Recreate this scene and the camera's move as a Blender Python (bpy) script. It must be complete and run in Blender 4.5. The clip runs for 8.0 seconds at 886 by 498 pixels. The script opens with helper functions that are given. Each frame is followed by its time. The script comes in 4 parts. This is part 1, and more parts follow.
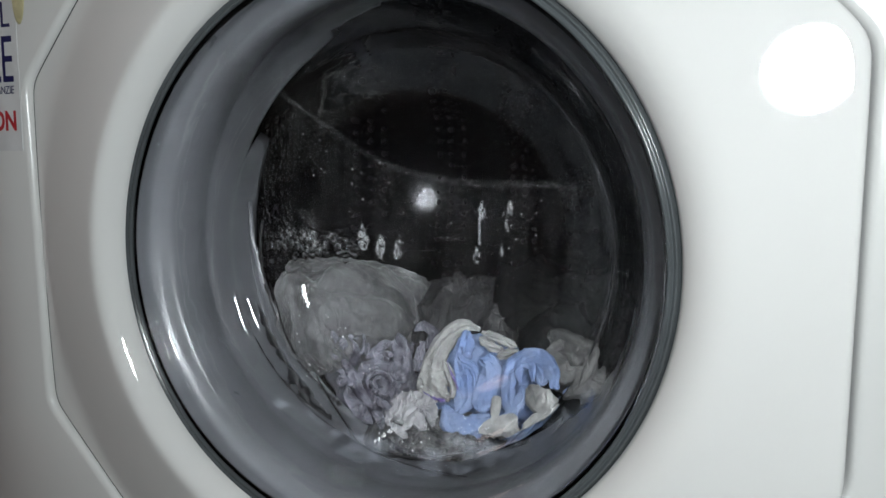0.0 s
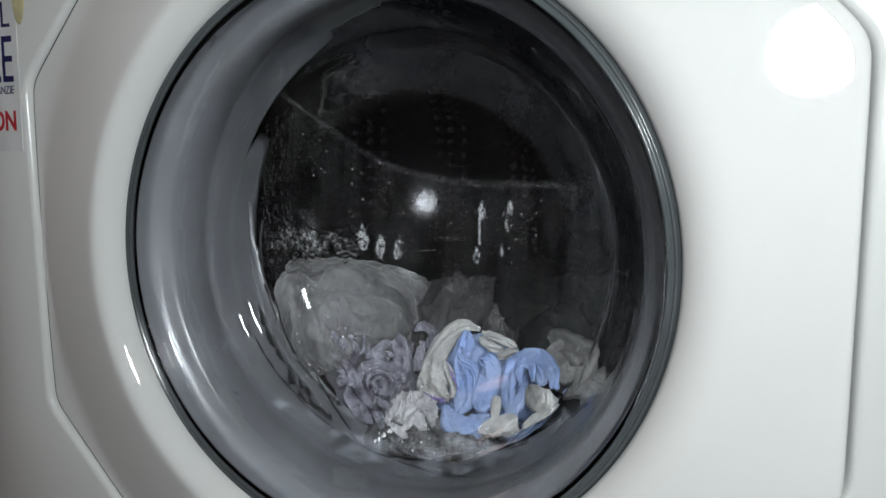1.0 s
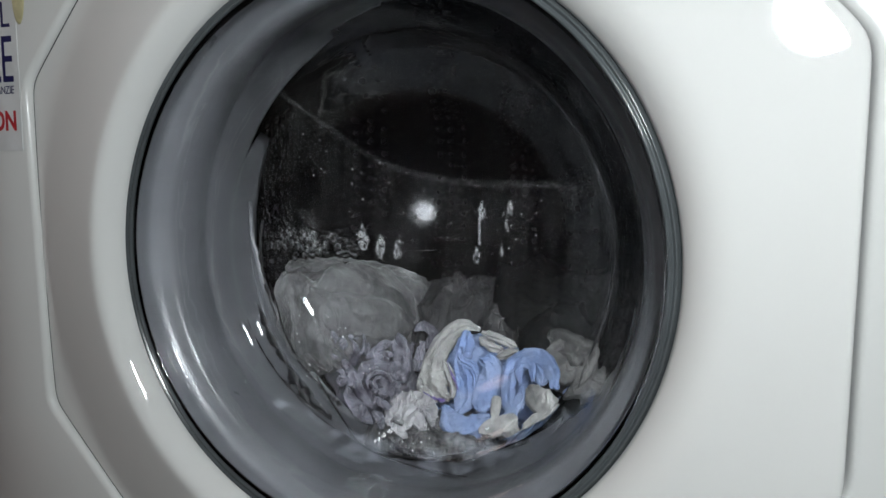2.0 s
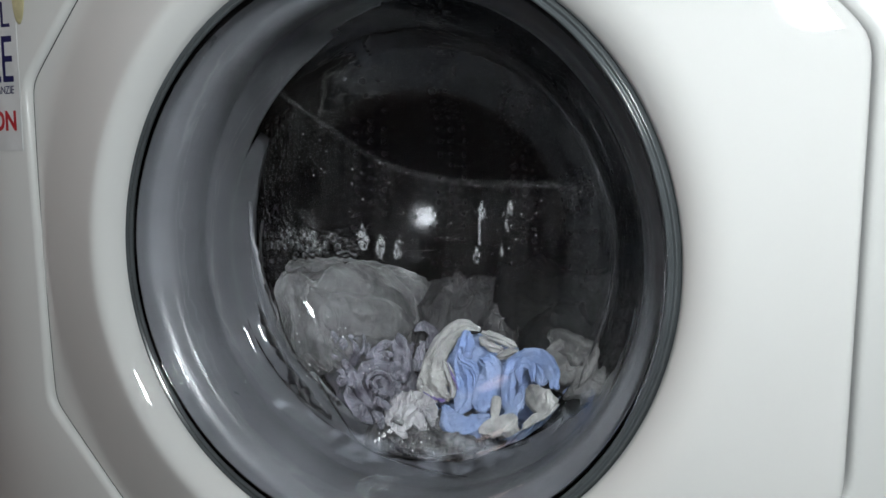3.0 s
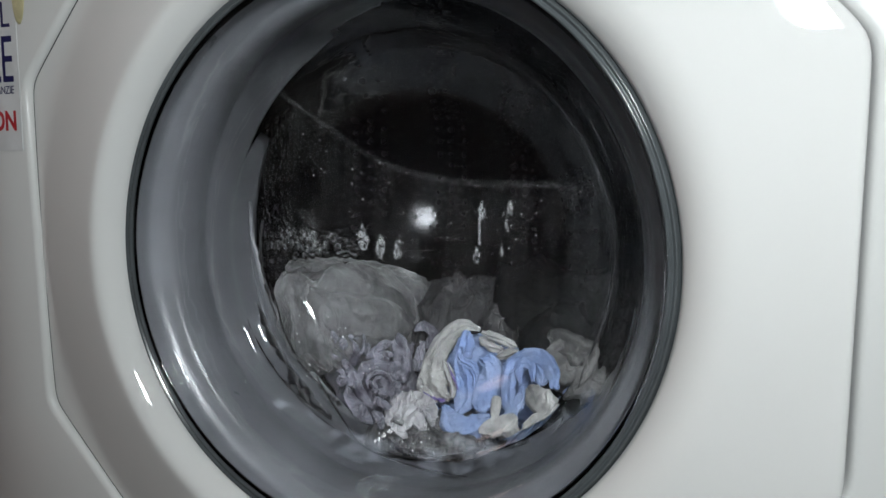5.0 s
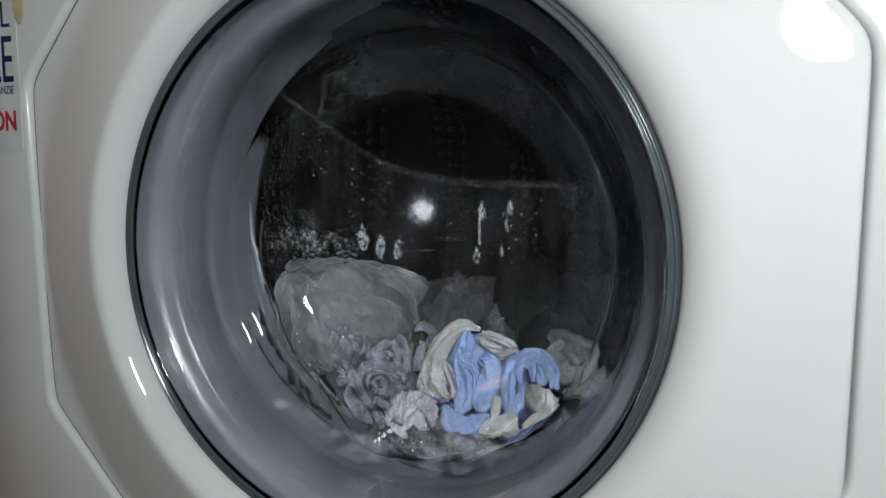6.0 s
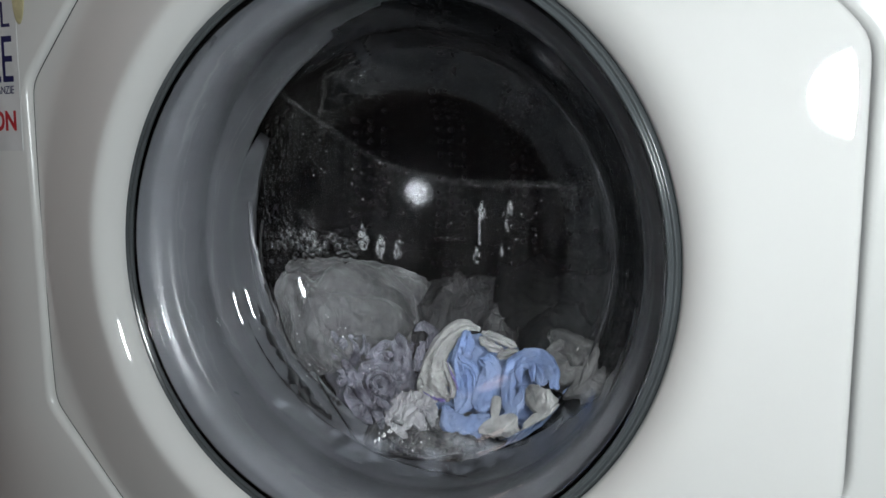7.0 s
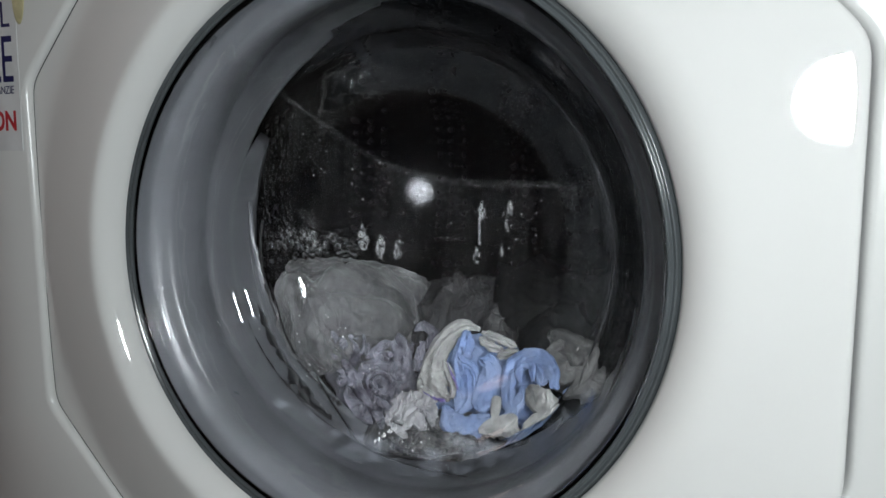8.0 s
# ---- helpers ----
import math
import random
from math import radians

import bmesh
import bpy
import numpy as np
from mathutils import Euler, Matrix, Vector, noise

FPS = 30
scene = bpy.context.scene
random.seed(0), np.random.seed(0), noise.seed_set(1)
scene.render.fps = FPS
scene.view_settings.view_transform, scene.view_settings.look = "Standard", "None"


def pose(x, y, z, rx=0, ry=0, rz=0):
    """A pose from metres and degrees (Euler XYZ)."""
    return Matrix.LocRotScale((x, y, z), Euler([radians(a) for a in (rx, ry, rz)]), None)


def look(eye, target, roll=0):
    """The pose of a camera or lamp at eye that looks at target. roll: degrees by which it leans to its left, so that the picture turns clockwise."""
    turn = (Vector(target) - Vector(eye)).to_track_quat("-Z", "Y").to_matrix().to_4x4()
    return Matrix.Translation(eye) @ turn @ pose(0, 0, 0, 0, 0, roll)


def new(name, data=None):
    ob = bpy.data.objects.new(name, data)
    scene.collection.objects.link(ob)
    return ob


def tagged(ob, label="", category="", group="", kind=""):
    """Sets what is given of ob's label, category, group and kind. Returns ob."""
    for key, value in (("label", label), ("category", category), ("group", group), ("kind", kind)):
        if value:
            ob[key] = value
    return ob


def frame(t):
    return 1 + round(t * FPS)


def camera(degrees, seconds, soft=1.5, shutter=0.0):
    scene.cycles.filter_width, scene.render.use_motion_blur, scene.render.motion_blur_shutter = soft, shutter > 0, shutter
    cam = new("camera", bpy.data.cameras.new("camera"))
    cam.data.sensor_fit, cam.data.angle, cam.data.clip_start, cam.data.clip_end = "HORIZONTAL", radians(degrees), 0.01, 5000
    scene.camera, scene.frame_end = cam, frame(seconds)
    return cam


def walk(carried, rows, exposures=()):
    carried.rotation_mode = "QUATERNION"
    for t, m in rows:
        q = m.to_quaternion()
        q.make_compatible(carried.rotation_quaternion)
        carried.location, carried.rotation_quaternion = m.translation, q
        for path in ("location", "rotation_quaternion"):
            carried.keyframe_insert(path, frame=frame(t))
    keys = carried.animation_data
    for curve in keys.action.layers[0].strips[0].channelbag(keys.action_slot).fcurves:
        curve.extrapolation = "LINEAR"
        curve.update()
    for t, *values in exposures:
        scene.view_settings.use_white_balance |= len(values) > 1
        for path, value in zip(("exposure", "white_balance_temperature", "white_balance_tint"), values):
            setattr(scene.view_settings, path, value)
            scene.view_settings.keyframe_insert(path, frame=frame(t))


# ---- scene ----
ZC = 0.45                       # height of the porthole's centre above the floor
EYE = Vector((0.2004, -0.3578, 0.0529 + ZC))
AIM = Vector((0.0498, 0.0102, 0.0091 + ZC))
cam = camera(59, 8.0, soft=1.5)
walk(cam, [(0.0, look(EYE, AIM)), (8.0, look(EYE, AIM))],
     exposures=[(0.0, 0.07), (0.6, 0.07), (0.8, 0.10), (1.0, 0.15), (1.2, 0.18), (1.5, 0.08), (1.7, 0.10), (2.8, 0.26), (3.5, 0.28), (4.7, 0.24), (5.8, 0.14),
                (6.1, 0.14), (6.4, 0.22), (6.7, 0.20), (7.0, 0.08), (8.0, 0.04)])

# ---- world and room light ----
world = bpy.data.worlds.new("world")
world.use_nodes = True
# warm fill light, added; it enters only through the west wall's opening
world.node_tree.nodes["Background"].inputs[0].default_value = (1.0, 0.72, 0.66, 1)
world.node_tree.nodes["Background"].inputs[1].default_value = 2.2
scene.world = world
TORCH = 143.0                   # radiance of the hand lamp's lens


# ---- materials ----
def mat(name, base, rough=0.5, metal=0.0, vary=0.12, scale=60.0, bump=0.0, bump_scale=400.0, coat=0.0, spec=0.5,
        second=None, sheen=0.0, rough_vary=0.06, wrinkle=0.0, wrinkle_scale=(110, 110, 55)):
    """A surface with broad stains, fine grain and a fine relief."""
    m = bpy.data.materials.new(name)
    m.use_nodes = True
    nt, b = m.node_tree, m.node_tree.nodes["Principled BSDF"]
    tc = nt.nodes.new("ShaderNodeTexCoord")
    n1, n2 = nt.nodes.new("ShaderNodeTexNoise"), nt.nodes.new("ShaderNodeTexNoise")
    n1.inputs["Scale"].default_value, n1.inputs["Detail"].default_value = scale, 4
    n2.inputs["Scale"].default_value, n2.inputs["Detail"].default_value = bump_scale, 5
    for n in (n1, n2):
        nt.links.new(tc.outputs["Object"], n.inputs["Vector"])
    ramp = nt.nodes.new("ShaderNodeValToRGB")
    lo = second if second else tuple(c * (1 - vary) for c in base)
    ramp.color_ramp.elements[0].position, ramp.color_ramp.elements[1].position = 0.35, 0.65
    ramp.color_ramp.elements[0].color, ramp.color_ramp.elements[1].color = (*lo, 1), (*base, 1)
    nt.links.new(n1.outputs["Fac"], ramp.inputs["Fac"])
    nt.links.new(ramp.outputs["Color"], b.inputs["Base Color"])
    mr = nt.nodes.new("ShaderNodeMapRange")
    mr.inputs["To Min"].default_value, mr.inputs["To Max"].default_value = max(rough - rough_vary, 0.01), rough + rough_vary
    nt.links.new(n1.outputs["Fac"], mr.inputs["Value"])
    nt.links.new(mr.outputs["Result"], b.inputs["Roughness"])
    b.inputs["Metallic"].default_value, b.inputs["Specular IOR Level"].default_value = metal, spec
    b.inputs["Coat Weight"].default_value, b.inputs["Coat Roughness"].default_value = coat, 0.03
    b.inputs["Sheen Weight"].default_value = sheen
    if bump:
        bp = nt.nodes.new("ShaderNodeBump")
        bp.inputs["Strength"].default_value, bp.inputs["Distance"].default_value = bump, 0.001
        nt.links.new(n2.outputs["Fac"], bp.inputs["Height"])
        nt.links.new(bp.outputs["Normal"], b.inputs["Normal"])
        if wrinkle:             # pinched creases: the valleys of a warped noise
            mp, n3 = nt.nodes.new("ShaderNodeMapping"), nt.nodes.new("ShaderNodeTexNoise")
            mp.inputs["Scale"].default_value = wrinkle_scale
            n3.inputs["Scale"].default_value, n3.inputs["Detail"].default_value, n3.inputs["Distortion"].default_value = 1.0, 2.5, 0.8
            sub, ab, sm = (nt.nodes.new("ShaderNodeMath") for _ in range(3))
            sub.operation, ab.operation, sm.operation = "SUBTRACT", "ABSOLUTE", "POWER"
            sub.inputs[1].default_value, sm.inputs[1].default_value = 0.5, 0.5
            nt.links.new(tc.outputs["Object"], mp.inputs["Vector"])
            nt.links.new(mp.outputs["Vector"], n3.inputs["Vector"])
            nt.links.new(n3.outputs["Fac"], sub.inputs[0])
            nt.links.new(sub.outputs[0], ab.inputs[0])
            nt.links.new(ab.outputs[0], sm.inputs[0])
            b2 = nt.nodes.new("ShaderNodeBump")
            b2.inputs["Strength"].default_value, b2.inputs["Distance"].default_value = wrinkle, 0.004
            nt.links.new(sm.outputs[0], b2.inputs["Height"])
            nt.links.new(b2.outputs["Normal"], bp.inputs["Normal"])
    return m


def glass_mat(name, color, rough, ior=1.47, wave=0.0):
    m = bpy.data.materials.new(name)
    m.use_nodes = True
    nt, b = m.node_tree, m.node_tree.nodes["Principled BSDF"]
    b.inputs["Base Color"].default_value = (*color, 1)
    b.inputs["Transmission Weight"].default_value, b.inputs["IOR"].default_value = 1.0, ior
    b.inputs["Roughness"].default_value = rough
    tc, n, bp = nt.nodes.new("ShaderNodeTexCoord"), nt.nodes.new("ShaderNodeTexNoise"), nt.nodes.new("ShaderNodeBump")
    n.inputs["Scale"].default_value, n.inputs["Detail"].default_value = 38, 2
    bp.inputs["Strength"].default_value, bp.inputs["Distance"].default_value = wave, 0.002
    nt.links.new(tc.outputs["Object"], n.inputs["Vector"])
    nt.links.new(n.outputs["Fac"], bp.inputs["Height"])
    nt.links.new(bp.outputs["Normal"], b.inputs["Normal"])
    return m


def film_mat(name, color, lo, hi, streak, edge=(0.36, 0.68)):
    """A thin half-clear film: streaks of scattering suds over clear water; also painted glare and glints."""
    m = bpy.data.materials.new(name)
    m.use_nodes = True
    nt = m.node_tree
    b, out = nt.nodes["Principled BSDF"], nt.nodes["Material Output"]
    b.inputs["Base Color"].default_value, b.inputs["Roughness"].default_value = (*color, 1), 0.4
    b.inputs["Specular IOR Level"].default_value = 0.1
    tc, mp, n = nt.nodes.new("ShaderNodeTexCoord"), nt.nodes.new("ShaderNodeMapping"), nt.nodes.new("ShaderNodeTexNoise")
    mp.inputs["Scale"].default_value = streak
    n.inputs["Scale"].default_value, n.inputs["Detail"].default_value = 1.0, 6
    nt.links.new(tc.outputs["Object"], mp.inputs["Vector"])
    nt.links.new(mp.outputs["Vector"], n.inputs["Vector"])
    mr = nt.nodes.new("ShaderNodeMapRange")
    mr.inputs["From Min"].default_value, mr.inputs["From Max"].default_value = edge
    mr.inputs["To Min"].default_value, mr.inputs["To Max"].default_value = lo, hi
    nt.links.new(n.outputs["Fac"], mr.inputs["Value"])
    tr, mix = nt.nodes.new("ShaderNodeBsdfTransparent"), nt.nodes.new("ShaderNodeMixShader")
    nt.links.new(mr.outputs["Result"], mix.inputs[0])
    nt.links.new(tr.outputs[0], mix.inputs[1])
    nt.links.new(b.outputs[0], mix.inputs[2])
    nt.links.new(mix.outputs[0], out.inputs["Surface"])
    return m


def glow_mat(name, color, strength):
    m = bpy.data.materials.new(name)
    m.use_nodes = True
    b = m.node_tree.nodes["Principled BSDF"]
    b.inputs["Base Color"].default_value = (*color, 1)
    b.inputs["Emission Color"].default_value, b.inputs["Emission Strength"].default_value = (*color, 1), strength
    return m


M_ENAMEL = mat("white_enamel", (0.80, 0.80, 0.79), 0.012, vary=0.03, scale=9, bump=0.0, rough_vary=0.004)
M_PANEL = mat("white_panel_paint", (0.78, 0.78, 0.77), 0.22, vary=0.03, scale=7, bump=0.03, bump_scale=900)
# dark tone standing for the shade in the gap round the door
M_GAPSHADE = mat("gap_shade_dark", (0.045, 0.048, 0.050), 0.5)
M_RING = mat("dark_ring_plastic", (0.088, 0.098, 0.104), 0.16, vary=0.2, scale=30)
M_RUBBER = mat("grey_rubber", (0.102, 0.105, 0.113), 0.3, vary=0.22, scale=22, bump=0.15, bump_scale=300, spec=0.45)
# far darker than stainless: the drum's inner shade is put into the metal
M_STEEL = mat("darkened_steel", (0.030, 0.030, 0.0312), 0.055, 1.0, vary=0.3, scale=40, bump=0.02, bump_scale=250, rough_vary=0.03)
M_TUB = mat("tub_plastic", (0.02, 0.02, 0.02), 0.7)
M_GLASS = glass_mat("door_glass", (0.968, 0.972, 1.0), 0.0, wave=0.22)
M_WATER = glass_mat("water", (0.97, 0.985, 1.0), 0.0, 1.33)
M_TOWEL = mat("grey_white_towelling", (0.122, 0.121, 0.124), 0.55, vary=0.72, scale=34, bump=0.5, bump_scale=600, sheen=0.2, spec=0.2, wrinkle=0.35)
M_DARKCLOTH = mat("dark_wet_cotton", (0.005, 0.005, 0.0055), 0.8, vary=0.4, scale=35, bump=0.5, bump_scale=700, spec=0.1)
M_LILAC = mat("lilac_lace_cotton", (0.180, 0.177, 0.209), 0.42, scale=60, second=(0.043, 0.042, 0.055), bump=0.5, bump_scale=600, spec=0.3, wrinkle=0.7)
M_WHITE = mat("wet_white_cotton", (0.304, 0.300, 0.312), 0.35, vary=0.45, scale=60, bump=0.5, bump_scale=600, spec=0.35, wrinkle=0.7)
M_SHIRT = mat("wet_grey_white_cotton", (0.165, 0.162, 0.16), 0.7, vary=0.6, scale=50, bump=0.5, bump_scale=600, spec=0.2, wrinkle=0.5)
M_RAG = mat("wet_grey_cotton", (0.109, 0.109, 0.112), 0.4, vary=0.6, scale=70, bump=0.5, bump_scale=600, spec=0.4, wrinkle=0.7)
M_CREAM = mat("cream_cotton", (0.33, 0.328, 0.318), 0.55, vary=0.5, scale=60, bump=0.5, bump_scale=600, spec=0.3, wrinkle=0.35)
M_SHEET = mat("thin_grey_cotton", (0.048, 0.046, 0.048), 0.6, vary=0.6, scale=45, bump=0.6, bump_scale=500, spec=0.2, wrinkle=0.6)
M_VIOLET = mat("violet_piping", (0.10, 0.07, 0.22), 0.6)
M_BLUE = mat("light_blue_cotton", (0.119, 0.176, 0.330), 0.6, scale=48, second=(0.176, 0.224, 0.339), bump=0.5, bump_scale=600, spec=0.3, wrinkle=0.35)
M_FILM = film_mat("soap_film", (0.6, 0.6, 0.6), 0.002, 0.0135, (95, 95, 16), (0.44, 0.54))
# veiling glare, imitated by a faint pale film across the bowl
M_VEIL = film_mat("glare_veil", (0.6, 0.6, 0.62), 0.0015, 0.0045, (30, 30, 12))
M_TIDE = film_mat("suds_line", (0.6, 0.6, 0.6), 0.01, 0.05, (60, 60, 60))
# serves the suds lace and the milky patches that paint glints
M_SUDS_GLINT = film_mat("suds", (0.6, 0.6, 0.6), -0.12, 0.42, (420, 420, 260))
# sparkle of water drops, painted as near-opaque white
M_SPARKLE = film_mat("white_sparkle", (0.85, 0.85, 0.85), 0.2, 0.95, (500, 500, 500))
M_PUDDLE = film_mat("cloudy_water", (0.45, 0.48, 0.55), -0.10, 0.26, (60, 60, 120))
# black that paints the shade in the seal's gaps
M_BLACK = mat("gap_shade_black", (0.008, 0.008, 0.009), 0.5)
M_INK = mat("navy_ink", (0.02, 0.02, 0.10), 0.4)
M_RED = mat("red_ink", (0.50, 0.03, 0.04), 0.4)
M_YELLOW = mat("yellow_ink", (0.66, 0.60, 0.36), 0.4, vary=0.3, scale=90)
M_PAPER = mat("sticker_film", (0.74, 0.74, 0.75), 0.18)
M_WALL = mat("plain_plaster", (0.30, 0.28, 0.27), 0.9, scale=3, bump=0.3, bump_scale=120)
M_FLOOR = mat("floor_tile_grey", (0.10, 0.092, 0.085), 0.4, scale=5)
M_CEIL = mat("white_ceiling_paint", (0.7, 0.7, 0.69), 0.9, scale=3)
M_TORCH = mat("black_torch_plastic", (0.02, 0.02, 0.022), 0.45, bump=0.2)
M_LENS = glow_mat("torch_lens", (0.93, 1.0, 1.01), TORCH)


# ---- mesh helpers ----
def part(name, bm, material, parent=None, label="", z=ZC, smooth=True):
    me = bpy.data.meshes.new(name)
    bm.normal_update()
    bm.to_mesh(me)
    bm.free()
    for m in (material if isinstance(material, (list, tuple)) else [material]):
        me.materials.append(m)
    if smooth:
        for p in me.polygons:
            p.use_smooth = True
    ob = new(name, me)
    if parent is not None:
        ob.parent = parent
        if parent.type == "EMPTY":
            ob.location = (0, 0, z)
    else:
        ob.location = (0, 0, z)
    if label:
        ob["label"] = label
    return ob


def rings(bm, loops, closed=True, cap=False, mi=0):
    """Skin a row of equal point loops."""
    vs = [[bm.verts.new(p) for p in lp] for lp in loops]
    n = len(vs[0])
    for a, b in zip(vs, vs[1:]):
        for i in range(n if closed else n - 1):
            j = (i + 1) % n
            bm.faces.new((a[i], a[j], b[j], b[i])).material_index = mi
    if cap:
        bm.faces.new(vs[0][::-1]).material_index = mi
        bm.faces.new(vs[-1]).material_index = mi
    return vs


def revolve(profile, n=160, bm=None, closed_profile=False, mi=0):
    """Turn a profile of (radius, depth) about the porthole's axis."""
    bm = bm or bmesh.new()
    pr = list(profile) + ([profile[0]] if closed_profile else [])
    rings(bm, [[(r * math.cos(2 * math.pi * i / n), y, r * math.sin(2 * math.pi * i / n)) for i in range(n)] for r, y in pr], mi=mi)
    bmesh.ops.remove_doubles(bm, verts=bm.verts, dist=1e-6)
    bmesh.ops.recalc_face_normals(bm, faces=bm.faces)
    return bm


def smooth_line(pts, n=8):
    """Catmull-Rom through the points."""
    p = [Vector(q) for q in pts]
    p = [2 * p[0] - p[1]] + p + [2 * p[-1] - p[-2]]
    out = []
    for i in range(1, len(p) - 2):
        for k in range(n):
            t = k / n
            a, b, c, d = p[i - 1], p[i], p[i + 1], p[i + 2]
            out.append(0.5 * (2 * b + (c - a) * t + (2 * a - 5 * b + 4 * c - d) * t * t + (3 * b - a - 3 * c + d) * t ** 3))
    out.append(p[-2])
    return out


def box(bm, lo, hi, mi=0):
    x0, y0, z0 = lo
    x1, y1, z1 = hi
    v = [bm.verts.new(p) for p in ((x0, y0, z0), (x1, y0, z0), (x1, y1, z0), (x0, y1, z0), (x0, y0, z1), (x1, y0, z1), (x1, y1, z1), (x0, y1, z1))]
    for f in ((0, 3, 2, 1), (4, 5, 6, 7), (0, 1, 5, 4), (1, 2, 6, 5), (2, 3, 7, 6), (3, 0, 4, 7)):
        bm.faces.new([v[i] for i in f]).material_index = mi
    return v


# ---- the room ----
def slab(name, lo, hi, material, label, category):
    bm = bmesh.new()
    box(bm, lo, hi)
    tagged(part(name, bm, material, z=0, smooth=False), label, category, kind="structure")


slab("floor", (-2.2, -2.6, -0.1), (1.8, 0.75, 0.0), M_FLOOR, "grey tiled laundry floor under the machine", "floor")
slab("ceiling", (-2.2, -2.6, 2.4), (1.8, 0.75, 2.5), M_CEIL, "plain white painted ceiling in dim light", "ceiling")
slab("wall_north", (-2.2, 0.65, 0.0), (1.8, 0.75, 2.4), M_WALL, "plain plaster wall behind the washing machine", "wall")
slab("wall_south", (-2.2, -2.6, 0.0), (1.8, -2.5, 2.4), M_WALL, "plain plaster wall of the dim room", "wall")
# the west wall has a high opening, added to let in warm fill light
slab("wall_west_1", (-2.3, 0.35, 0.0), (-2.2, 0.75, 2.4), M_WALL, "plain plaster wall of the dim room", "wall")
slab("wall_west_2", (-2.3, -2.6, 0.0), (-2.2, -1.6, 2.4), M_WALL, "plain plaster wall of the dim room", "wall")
slab("wall_west_3", (-2.3, -1.6, 2.35), (-2.2, 0.35, 2.4), M_WALL, "plain plaster lintel over the high opening added for fill light", "wall")
slab("wall_west_4", (-2.3, -1.6, 0.0), (-2.2, 0.35, 1.7), M_WALL, "plain plaster wall below the high opening added for fill light", "wall")
slab("wall_east", (1.8, -2.6, 0.0), (1.9, 0.75, 2.4), M_WALL, "plain plaster wall of the dim room", "wall")

# ---- washing machine: cabinet ----
machine = tagged(new("washing_machine"), "white front-loading washing machine with an octagonal door, standing on the floor", "washing machine")
OX, OZ = 0.0100, 0.0052          # middle of the octagon, off the porthole's axis
N = 360
FALL, CREST, SHOULDER = 20.0, 0.1805, 0.0028   # the round shoulder on the hinge side of the door


# each side of the octagon: its outward lean in x and z, and its distance from the middle
SIDES = [(-1.0, -0.0267, 0.2632), (-1.0545, -1.0, 0.2694), (-1.147, 1.0, 0.2665), (1.0, -0.007, 0.2280), (1.05, 1.0, 0.2338), (1.05, -1.0, 0.2338), (0.0, 1.0, 0.2308), (0.0, -1.0, 0.2308)]


def octagon(a, inset=0.0):
    """Distance from the octagon's middle to its edge in the direction a, with corners of unlike sharpness."""
    dx, dz = math.cos(a), math.sin(a)
    right = 0.5 + 0.5 * dx
    p = 120 - 40 * right if dz > 0 else 130 - 40 * right
    return sum((max((u * dx + v * dz) / math.hypot(u, v), 1e-6) / (d - inset)) ** p for u, v, d in SIDES) ** (-1 / p)


def octa_loop(inset, y):
    out = []
    for i in range(N):
        a = 2 * math.pi * i / N
        r = octagon(a, inset)
        out.append((OX + r * math.cos(a), y, OZ + r * math.sin(a)))
    return out


def slope(r):
    """Depth of the funnel that rolls in from the flat of the door to the glass."""
    if r >= 0.193:
        return 0.03 * max(0.0, r - 0.193)
    y, steps = 0.0, 24
    for k in range(steps):
        u = (0.193 - r) / 0.026 * (k + 0.5) / steps
        y += math.tan(radians(62 * u ** 1.15)) * (0.193 - r) / steps
    return y


def door_depth(x, z):
    """Depth of the door's face: flat on the handle side, falling away from a round shoulder on the hinge side."""
    r = math.hypot(x, z)
    u = min(1.0, max(0.0, (0.30 - x / r) / 0.70))
    u = u * u * (3 - 2 * u)
    flat, lean = slope(r), SHOULDER + math.tan(radians(FALL)) * (min(r, 0.253) + 0.2 * max(0.0, r - 0.253) - CREST)
    k = 0.0016                      # roundness of the shoulder
    ridge = max(flat, lean) + k * math.log1p(math.exp(-abs(flat - lean) / k))
    return flat + u * (ridge - flat)


def rect_loop(x0, x1, z0, z1, y):
    out = []
    for i in range(N):
        a = 2 * math.pi * i / N
        dx, dz = math.cos(a), math.sin(a)
        s = min(((x1 - OX) / dx) if dx > 1e-9 else 9, ((x0 - OX) / dx) if dx < -1e-9 else 9, ((z1 - OZ) / dz) if dz > 1e-9 else 9, ((z0 - OZ) / dz) if dz < -1e-9 else 9)
        out.append((OX + s * dx, y, OZ + s * dz))
    return out


X0, X1 = OX - 0.3275, OX + 0.2675
Z0, Z1 = 0.09 - ZC, 0.74 - ZC
YP = 0.0265                      # the front panel lies behind the door's face
bm = bmesh.new()
# the panel rolls in with a wide soft edge to meet the door
edge = []
for k in range(11):
    f = math.pi / 2 * k / 10
    lp = []
    for i in range(N):
        a = 2 * math.pi * i / N
        h = min(1.0, max(0.0, 0.5 + 0.9 * math.cos(a)))
        wide = 0.0046 + 0.0032 * h
        r = octagon(a)
        deep = max(0.0042 + 0.0250 * h, door_depth(OX + r * math.cos(a), OZ + r * math.sin(a)) + 0.0012 - YP)
        r = octagon(a, -0.0004 - wide * (1 - math.sin(f) ** (1 - 0.3 * h)))
        lp.append((OX + r * math.cos(a), YP + deep * (1 - math.cos(f)), OZ + r * math.sin(a)))
    edge.append(lp)
loops = [rect_loop(X0, X1, Z0, Z1, YP + 0.012), rect_loop(X0, X1, Z0, Z1, YP + 0.003), rect_loop(X0 + 0.003, X1 - 0.003, Z0 + 0.003, Z1 - 0.003, YP)]
